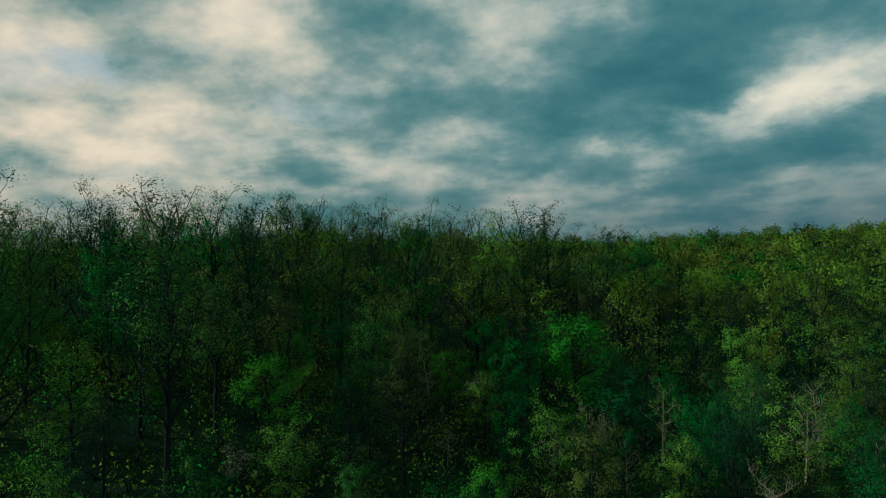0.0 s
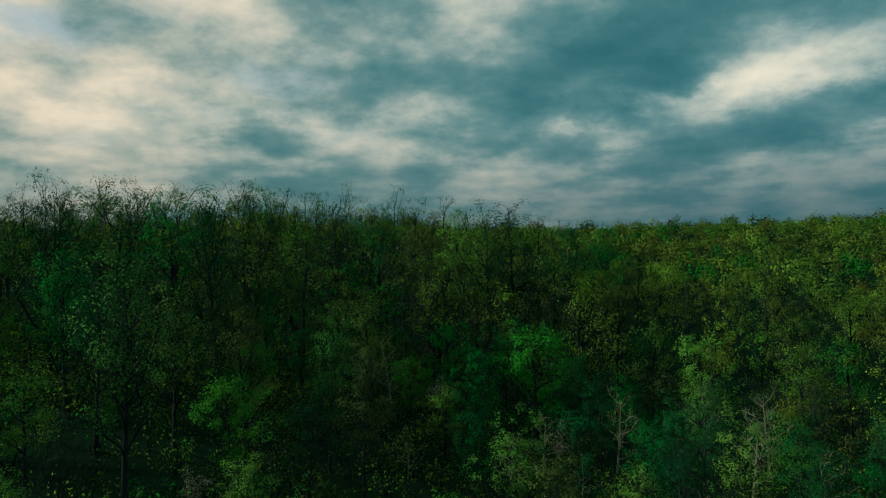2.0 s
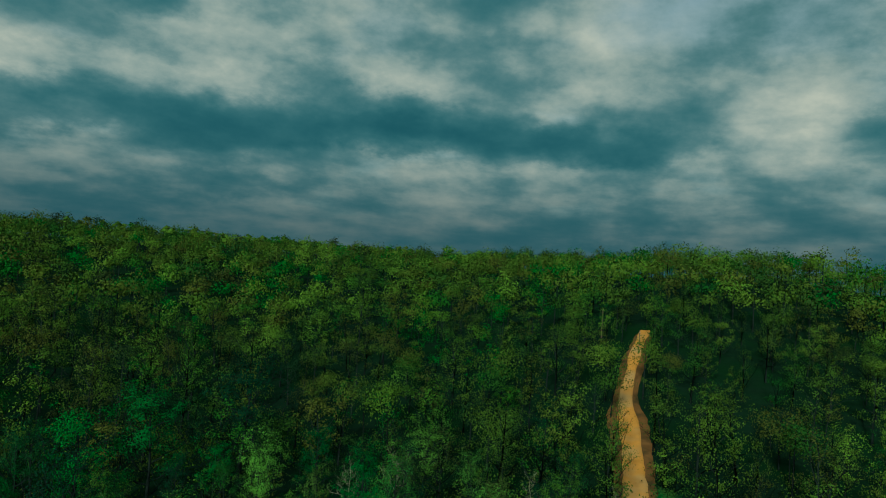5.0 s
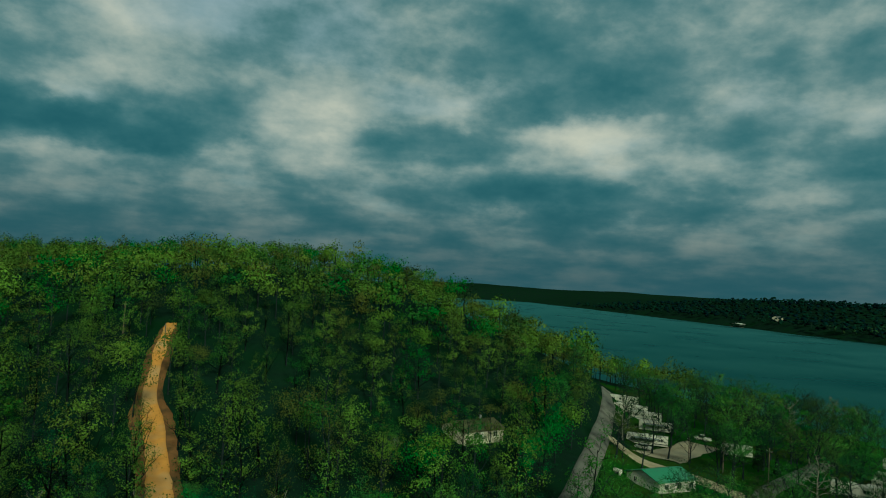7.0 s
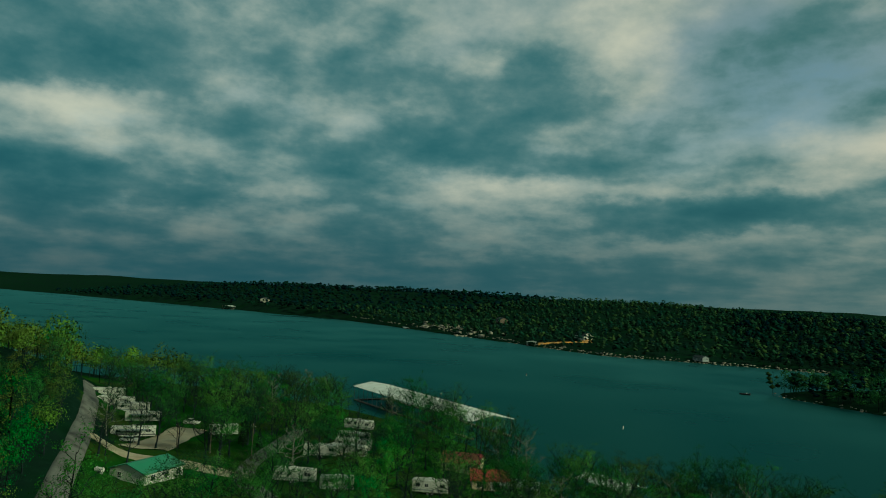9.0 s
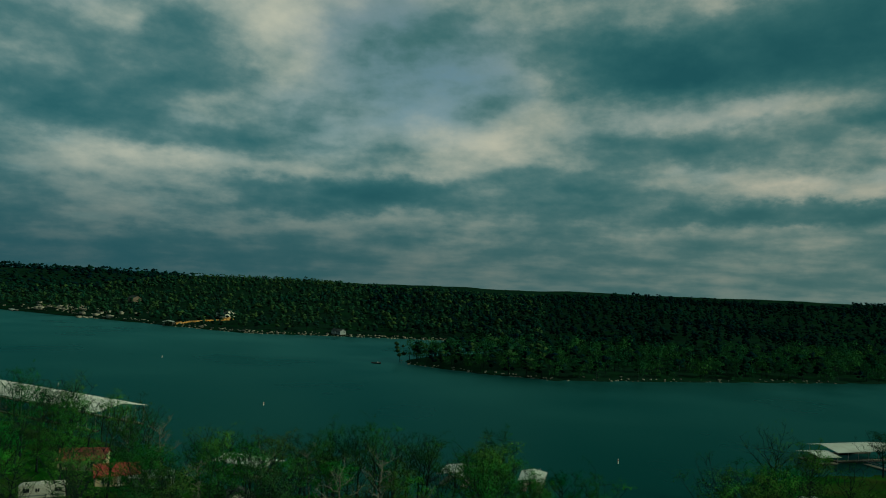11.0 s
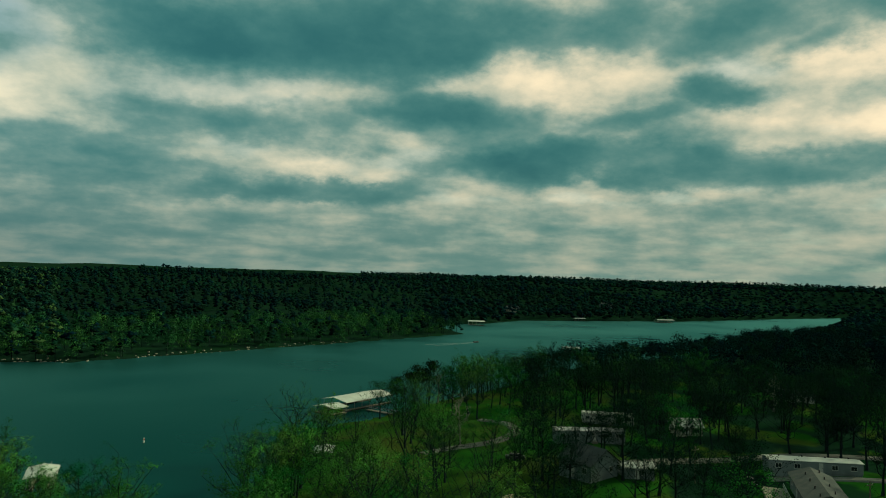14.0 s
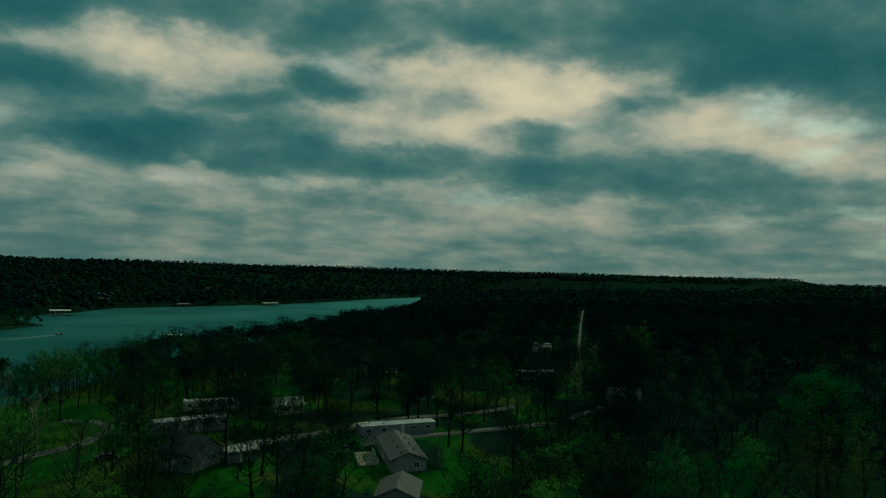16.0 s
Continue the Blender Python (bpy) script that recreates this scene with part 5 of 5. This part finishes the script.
house("red_cabin", 104, -142, 25, 9, 7, 2.6, 1.6, M_tan_wall, M_red_roof, "cabin with a red metal roof among lakeside trees", "cabin", seams=0)
house("red_cabin", 91, -134.5, 40, 8, 6.5, 2.4, 1.5, M_tan_wall, M_red_roof, "small cabin with a red metal roof among lakeside trees", "cabin", seams=0)
house("metal_shed", 84, -137, 20, 7.5, 6, 2.3, 0.7, M_grey_wall, M_white_roof, "low shed with a pale metal roof beside the cabin", "shed", seams=0, windows=1)
shed = house("white_shed", 60, -126.5, 128, 4.2, 5.2, 2.4, 1.2, M_white_wall, M_shingle, "small white shed with a wide dark red door", "shed", windows=1, door=False)
boxes("shed_door", M_reddoor, shed, (-2.16, -2.1, -1.1, 1.1, 0.05, 2.1), label="wide red double door")
boxes("shed_door", M_reddoor, shed, (2.1, 2.16, -1.1, 1.1, 0.05, 2.1), label="wide red double door")
bm = bmesh.new()
rod(bm, (-.9, 0, .75), (.9, 0, .75), .5, sides=16)
tank = thing("gas_tank", 145, -72.5, 20, "white gas tank lying on the lawn", "tank")
part("tank_body", bm, M_white_wall, tank)
boxes("tank_foot", M_steel, tank, (-.6, -.45, -.35, .35, -.2, .35), (.45, .6, -.35, .35, -.2, .35))


def utility_pole(x, y, tall, turn=0.0, arm=True):
    top = thing("utility_pole", x, y, turn, "weathered timber utility pole", "utility pole", "utility poles")
    bm = bmesh.new()
    rod(bm, (0, 0, -.5), (0, 0, tall), .15, .1)
    part("post", bm, M_pole, top)
    if arm:
        boxes("crossarm", M_pole, top, (-.9, .9, -.06, .06, tall - .8, tall - .66))
        for k in (-.8, 0, .8):
            bm = bmesh.new()
            rod(bm, (k, 0, tall - .66), (k, 0, tall - .5), .05)
            part("insulator", bm, M_trim, top)
    return top


for px, py, tall in ((161, -99.4, 6), (150.4, -101.9, 8), (137, -104, 9), (201, 43, 8.5), (192, 31, 5), (-129, -81, 6.5), (-118, -112, 8)):
    utility_pole(px, py, tall)

# the mobile homes and houses on the flat land
mobile_home(-147, -105.5, 148, 20, "long grey blue mobile home with a pale metal roof")
house("long_house", -129, -91, 45, 21, 7.4, 2.7, 1.4, M_grey_wall, M_shingle, "long grey house with a shingle roof and roof vents", vents=8, windows=4)
mobile_home(-140, -167, 146, 15, "white mobile home with a pale roof under tall trees", M_white_wall)
mobile_home(-117.5, -147.5, 156, 18, "grey mobile home with narrow windows", M_grey_wall, M_steel)
house("gable_house", -97, -121.5, 100, 9, 8.5, 3.4, 2.8, M_grey_wall, M_shingle, "grey gabled house with dark windows behind bare trees", windows=2)
house("carport", -106, -117, 155, 6.5, 5, 2.4, 0.6, M_grey_wall, M_white_roof, "low carport with a pale metal roof", "carport", windows=1, seams=0)
house("flat_shed", -73, -108, 115, 9.5, 4.2, 2.3, 0.3, M_tan_wall, M_tan_wall, "small shed with a tan flat roof on the lawn", "shed", windows=1)
house("cottage", -152, -148, 150, 7.5, 6.5, 2.6, 1.7, M_cream, M_white_roof, "cottage with a pale roof under the trees", "cottage", seams=0)
house("low_house", -104, -73.5, 30, 10, 7, 2.6, 1.5, M_grey_wall, M_shingle, "grey house with a shingle roof behind shrubs", windows=2)
mobile_home(-264, -121, 135, 15, "grey mobile home far back among trees", M_grey_wall)
house("cottage", -326, -146, 130, 8, 7, 2.6, 1.6, M_cream, M_white_roof, "far cottage with a pale roof among trees", "cottage")
house("cottage", -239, -178, 145, 10, 7, 2.8, 1.8, M_white_wall, M_shingle, "white cottage far back in the dark wood", "cottage")
house("cottage", -213, -68, 120, 9, 7, 2.6, 1.7, M_cream, M_white_roof, "cream cottage glimpsed through the trees", "cottage")
deck = thing("wooden_deck", -124.5, -97, 45, "open timber deck with a railing beside the long house", "deck")
boxes("deck_boards", M_deckwood, deck, (-7, 4, -2, 2.2, -.2, .55))
bm = bmesh.new()
for k in range(8):
    rod(bm, (-7 + k * 1.57, 2.15, .5), (-7 + k * 1.57, 2.15, 1.6), .05)
rod(bm, (-7, 2.15, 1.6), (4, 2.15, 1.6), .05)
rod(bm, (-7, 2.15, 1.1), (4, 2.15, 1.1), .03)
part("railing", bm, M_trim, deck)

# docks and boats
dock(173, -209.5, 161.6, 86, 17, "very long covered marina dock with a low white roof", roof=M_bright_roof, high=6.0)
dock(75, -163, 167, 14, 8, "covered dock with a pale metal roof at the shore")
dock(25, -171, 84, 9, 6.6, "small covered dock with a white metal roof", gang=9)
dock(7, -172, 88, 9, 5.2, "small covered dock with a white metal roof and a wooden stair", gang=10)
dock(-88, -240, 208, 24, 11, "covered boat dock with a wide white roof and a gangway", high=3.2, gang=0)
dock(-74.5, -229.5, 208, 6.5, 8.5, "low end bay of a covered dock with a white roof", high=2.3)
gang = thing("gangway", -92, -222, 118, "long wooden gangway from the shore to the dock", "gangway", z=0.0)
boxes("walkway", M_deckwood, gang, (-9, 9, -.9, .9, .3, .45))
bm = bmesh.new()
for s in (-.85, .85):
    rod(bm, (-9, s, 1.4), (9, s, 1.4), .04)
    for k in range(8):
        rod(bm, (-9 + k * 2.55, s, .4), (-9 + k * 2.55, s, 1.4), .03)
part("handrail", bm, M_steel, gang)
dock(-55, -172, 70, 7, 6, "small covered dock with a pale roof by the cove", high=2.4)
dock(-286, -379, 150, 11, 6, "covered dock far out on the water", high=3.2)
dock(-352, -624, 150, 16, 8, "far covered dock at the tip of the wooded point", high=4)
dock(-531, -690, 170, 14, 8, "far covered dock along the opposite shore", high=3, roof=M_grey_wall)
dock(-641, -662, 170, 22, 9, "far covered dock with a grey roof along the opposite shore", high=3, roof=M_grey_wall)
dock(1190, -826, 120, 22, 18, "white boathouse on the far shore", high=6, roof=M_white_roof)
dock(1078, -850, 120, 26, 10, "white dock on the far shore", high=4)
dock(380, -628, 115, 13, 9, "covered dock with a white roof below the far house", high=4, gang=22)
dock(640, -728, 140, 26, 6, "low dock along the far rocky shore", high=1.2)
house("lake_house", 352, -688, 150, 18, 11, 5, 3, M_white_wall, M_shingle, "white two storey house above the far shore", "house", windows=4)
house("lake_house", 540, -812, 140, 22, 11, 4, 3, M_pole, M_shingle, "large brown house high on the far bluff", "house", windows=4)
house("lake_house", 206, -622, 150, 12, 7, 2.6, 1.6, M_grey_wall, M_shingle, "low grey house at the far water's edge", "house", windows=3)
house("lake_house", 1150, -880, 120, 20, 12, 6, 3, M_cream, M_shingle, "cream house on the far shore", "house", windows=3)
house("lake_house", -655, -790, 170, 16, 10, 4, 3, M_grey_wall, M_shingle, "grey house on the far wooded shore", "house", windows=3)
house("lake_house", -480, -760, 170, 16, 10, 5, 3, M_cream, M_shingle, "cream house among the far trees", "house", windows=3)


def motor_boat(x, y, turn, label, hull):
    top = thing("motor_boat", x, y, turn, label, "boat", z=0.0)
    bm = bmesh.new()
    ring = []
    for px, w, z0 in ((-2.6, .95, -.15), (-1, 1.05, -.2), (1, .95, -.15), (2.2, .5, .1), (2.9, .06, .45)):
        ring.append([bm.verts.new(c) for c in ((px, -w, .75), (px, -w * .6, z0), (px, w * .6, z0), (px, w, .75), (px, w * .85, .7), (px, -w * .85, .7))])
    for a, b in zip(ring, ring[1:]):
        for k in range(6):
            bm.faces.new((a[k], a[(k + 1) % 6], b[(k + 1) % 6], b[k]))
    bm.faces.new(ring[0])
    bm.faces.new(ring[-1][::-1])
    bmesh.ops.recalc_face_normals(bm, faces=bm.faces)
    part("hull", bm, hull, top)
    boxes("outboard", M_dark, top, (-3.0, -2.5, -.25, .25, 0, 1.2), bevel=.06)
    boxes("windscreen", M_glass, top, (.4, .46, -.7, .7, .72, 1.15))
    boxes("seat", M_trim, top, (-1.4, -.8, -.7, .7, .72, 1.1), bevel=.05)
    return top


motor_boat(-256, -453, 200, "small dark motor boat out on the lake", M_dark)
motor_boat(113, -415, 10, "small dark fishing boat near the wooded point", M_dark)


def wake(x, y, turn, long):
    """Two thin lines of broken water that spread behind a boat."""
    top = thing("boat_wake", x, y, turn, "pale lines of broken water behind a motor boat", "wake", z=0.0)
    for s in (-1, 1):
        bm = bmesh.new()
        r = np.random.RandomState(5 + s)
        rows = []
        for k in np.linspace(0, 1, 26):
            wide = (0.35 + 0.5 * k) * r.uniform(0.4, 1.2)
            cx, cy = -3 - long * k, s * (0.5 + long * 0.09 * k) + 3.5 * k * k
            rows.append([bm.verts.new((cx, cy - wide, 0.02)), bm.verts.new((cx, cy, 0.16 * (1 - 0.6 * k))), bm.verts.new((cx, cy + wide, 0.02))])
        for a, b in zip(rows, rows[1:]):
            bm.faces.new((a[0], a[1], b[1], b[0]))
            bm.faces.new((a[1], a[2], b[2], b[1]))
        part("crest", bm, M_foam, top)


M_foam = material("broken water", (0.12, 0.2, 0.2), 0.6, 0.3, 1.5, 0.4, second=(0.03, 0.08, 0.08), blotch=0.3)
wake(-256, -453, 200, 42)


def buoy(x, y):
    top = thing("buoy", x, y, 0, "white marker buoy floating on the lake", "buoy", "buoys", z=0.0)
    bm = bmesh.new()
    rod(bm, (0, 0, -.3), (0, 0, 1.3), .22, .16)
    part("body", bm, M_trim, top)
    bm = bmesh.new()
    rod(bm, (0, 0, .85), (0, 0, 1.0), .215)
    part("band", bm, M_red_roof, top)


for px, py in ((204, -259), (111, -251), (229, -374), (-15, -205)):
    buoy(px, py)

# ---------------------------------------------------------------- trees of the camp and the shore
YARDS = [(142, -81, 11), (128, -74, 11), (118, -101, 7), (108, -104, 6), (95, -118, 6), (180, -98, 8), (193, -108, 7), (208, -113, 7), (219, -113, 8), (232, -117, 7), (167, -117, 6), (172, -103, 9), (153, -155, 7),
         (140, -140, 7), (133, -133, 7), (126, -125, 7), (130, -119, 6), (184, -118, 5), (104, -142, 8), (91, -134, 6), (84, -137, 6), (60, -126, 5), (152, -41, 7), (112, -65, 8), (118, -82, 8), (104, -92, 8), (88, -106, 8), (128, -90, 6),
         (-147, -105, 12), (-129, -91, 13), (-118, -80, 9), (-132, -80, 9), (-140, -167, 8), (-117, -147, 10), (-97, -121, 7), (-107, -116, 6), (-73, -108, 6), (-152, -148, 6), (-104, -73, 7), (-264, -121, 9), (-239, -178, 7),
         (-160, -80, 10), (-98, -172, 16), (-88, -145, 10), (-55, -165, 5), (-100, -212, 13), (-72, -120, 8), (-84, -106, 8), (-60, -112, 7), (-120, -125, 6), (-112, -82, 9), (-121, -84, 8), (-84, -60, 9), (-98, -70, 10)]
WAYS = [CAMP_ROAD, DIRT_ROAD, [(172, -83), (147, -93), (127, -97)], [(112, -90), (135, -101), (152, -126), (162, -140)], [(-72, -152), (-96, -158), (-111, -174)], [(-136, -108), (-156, -93), (-205, -72)]]


def park_places(count, az0, az1, d0, d1, apart, seed):
    r = np.random.RandomState(seed)
    keep = []
    for az, d in zip(r.uniform(az0, az1, count), np.sqrt(r.uniform(d0 * d0, d1 * d1, count))):
        px, py = (float(c) for c in polar(az, d))
        p = (np.array([px]), np.array([py]))
        if (-153 < az < -147 and d > 165) or (-140.5 < az < -134 and d > 190) or (-203.5 < az < -195.5 and d > 150) or (-178.8 < az < -175.8 and d > 135) or (-173 < az < -169.5 and d > 138):      # open to the docks
            continue
        if in_lake(*p)[0] or any((px - a) ** 2 + (py - b) ** 2 < c * c for a, b, c in YARDS):
            continue
        if min(to_line(*p, w)[0] for w in WAYS) < 4.2 or any((px - a) ** 2 + (py - b) ** 2 < apart ** 2 for a, b in keep):
            continue
        keep.append((px, py))
    return keep


park = [("lime0", 95, -105, 1.05), ("lime0", 142, -135, .9), ("lime0", 190, -150, .7), ("bare0", 158, -80, .7), ("bare1", 150, -104, .8), ("pale0", -84.5, -156, .95), ("wint0", -56, -125.5, 1.25), ("park1", 130.4, -111, 1.05),
        ("pale0", 84, -140, .95), ("bare0", -100, -130, 1.0), ("bare1", -84, -118, 1.0), ("bare0", -96, -106, .8), ("bare1", -66, -128, 1.05), ("full0", -66, -100, .6), ("bare0", 110, -48, .75), ("bare1", 128, -88, .6), ("bare0", 116, -84, .6),
        ("pine0", -95, -222, 1.0), ("pine1", -103, -225, 1.2), ("pine0", -113, -234, 1.3)]
for key, px, py, s in park:
    plant(key, px, py, s, rng.uniform(0, 360))
for key, px, py, s in (("oak1", 118, -42, .7), ("full0", 134, -50, .7), ("full1", 149, -58, .75), ("oak2", 163, -66, .8), ("full0", 177, -73, .85), ("oak0", 193, -82, .9), ("full1", 208, -90, .9), ("bare0", 126, -47, .8), ("bare1", 156, -62, .85)):
    plant(key, px, py, s, rng.uniform(0, 360))
CAMP = ["park0", "park1", "park2", "wint0", "wint1", "wint2", "lime0", "full0", "pale0"]
for n, (px, py) in enumerate(park_places(3500, -183, -116, 104, 290, 4.9, 61)[:240]):
    key = rng.choice(CAMP, p=[.16, .16, .14, .14, .12, .1, .07, .06, .05])
    plant(str(key), px, py, rng.uniform(.8, 1.1), rng.uniform(0, 360), rng.uniform(.72, .95))
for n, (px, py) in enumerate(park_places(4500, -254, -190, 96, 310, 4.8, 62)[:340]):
    # past this bearing most trees are darkened copies, with shade in their leaf colour
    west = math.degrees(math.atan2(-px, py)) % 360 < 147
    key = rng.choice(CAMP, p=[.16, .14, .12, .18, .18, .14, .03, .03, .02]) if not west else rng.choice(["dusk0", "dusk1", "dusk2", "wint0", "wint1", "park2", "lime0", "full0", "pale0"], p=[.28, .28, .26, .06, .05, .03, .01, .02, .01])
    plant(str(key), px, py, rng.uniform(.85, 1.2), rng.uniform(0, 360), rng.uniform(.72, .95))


shore = np.array(NEAR_SHORE[6:24], float)
for a, b in zip(shore, shore[1:]):
    way = (b - a) / np.linalg.norm(b - a)
    side = np.array([way[1], -way[0]])
    if in_lake(*[np.array([c]) for c in (a + b) / 2 + side * 6])[0]:
        side = -side
    for k in np.arange(2.0, np.linalg.norm(b - a), 6.5):
        px, py = a + way * (k + rng.uniform(-2, 2)) + side * rng.uniform(3, 13)
        if any((px - u) ** 2 + (py - v) ** 2 < 20 for u, v in ((-72, -215), (-5, -140), (-90, -212), (-97, -211), (-106, -216))) or -30 < px < 13 or 99 < px < 121 or 176 < px < 216 or 19 < px < 30 or (-80 < px < -50 and -235 < py < -178):
            continue
        key = rng.choice(CAMP, p=[.2, .2, .16, .12, .1, .08, .05, .05, .04])
        plant(str(key), float(px), float(py), rng.uniform(.75, 1.1), rng.uniform(0, 360), rng.uniform(.8, 1.0))


def spruce(x, y, tall):
    r = np.random.RandomState(int(x * 7 + y))
    c, o = [], []
    for k in range(1100):
        h = r.uniform(.06, 1) ** .8
        a, rad = r.uniform(0, 6.28), (1 - h) * tall * .26 * r.uniform(.55, 1)
        c.append((math.cos(a) * rad, math.sin(a) * rad, h * tall))
        o.append((math.cos(a), math.sin(a), .4))
    wv, wf = tube([(0, 0, -.4), (0, 0, tall * .5), (0, 0, tall)], [.18, .1, .02], 5)
    lv, lf = leaf_quads(np.array(c), .2, r, np.array(o))
    top = tree_thing("spruce_tree", (wv, wf, lv, lf, None), M_bark, M_needle, "dark conical spruce beside the trailers", "spruce tree", "spruces in the camp")
    top.matrix_basis = pose(x, y, ground_at(x, y))


for px, py, tall in ((150, -111, 7.5), (153, -114, 6), (193, -154, 9), (146, -113, 5)):
    spruce(px, py, tall)

# ---------------------------------------------------------------- rocks along the shores
def boulders(name, line, count, sizes, label, seed, inland=4.0, z0=0.0):
    r = np.random.RandomState(seed)
    line = np.array(line, float)
    cube = np.array([(x, y, z) for x in (-1, 1) for y in (-1, 1) for z in (-1, 1)], float)
    face = np.array([(0, 1, 3, 2), (4, 6, 7, 5), (0, 4, 5, 1), (2, 3, 7, 6), (0, 2, 6, 4), (1, 5, 7, 3)])
    V, F = [], []
    for n in range(count):
        k = r.randint(len(line) - 1)
        p = line[k] + (line[k + 1] - line[k]) * r.uniform() + r.normal(0, inland, 2)
        s = r.uniform(*sizes)
        a = r.uniform(0, 6.28)
        v = cube * r.uniform(.5, 1, (8, 3)) * s * [1.2, .9, .55]
        v = v @ np.array([[math.cos(a), math.sin(a), 0], [-math.sin(a), math.cos(a), 0], [0, 0, 1]])
        V.append(v + [p[0], p[1], max(z0, ground_at(*p)) + s * .15])
        F.append(face + 8 * n)
    return tagged(new(name, mesh_from(name, np.concatenate(V), np.concatenate(F), [M_rock], shade=False)), label, "rocks", "", "stuff")


boulders("shore_rocks", FAR_SHORE[17:23], 420, (.3, 1.1), "pale broken rocks along the far shore", 71, 3.0)
boulders("shore_rocks", FAR_SHORE[9:14], 150, (.25, .7), "pale stones round the wooded point", 72, 1.5)
boulders("bluff_rocks", [(470, -672), (520, -702), (570, -735), (620, -752)], 70, (1.2, 3.5), "pale rock outcrops on the far bluff", 73, 12.0)
boulders("cove_rocks", [(2, -149), (-5, -146), (-9, -140)], 40, (.6, 2.0), "pale rocks at the mouth of the cove", 74, 1.5)
ribbon("ground_bank", [(375, -632), (352, -652), (335, -670), (352, -684)], 9, M_dirt, "orange earth drive above the far dock", "drive", .6, .3, 9)

for key, ob in list(KINDS.items()):
    if key not in used:
        for o in (*ob.children_recursive, ob):
            bpy.data.objects.remove(o)
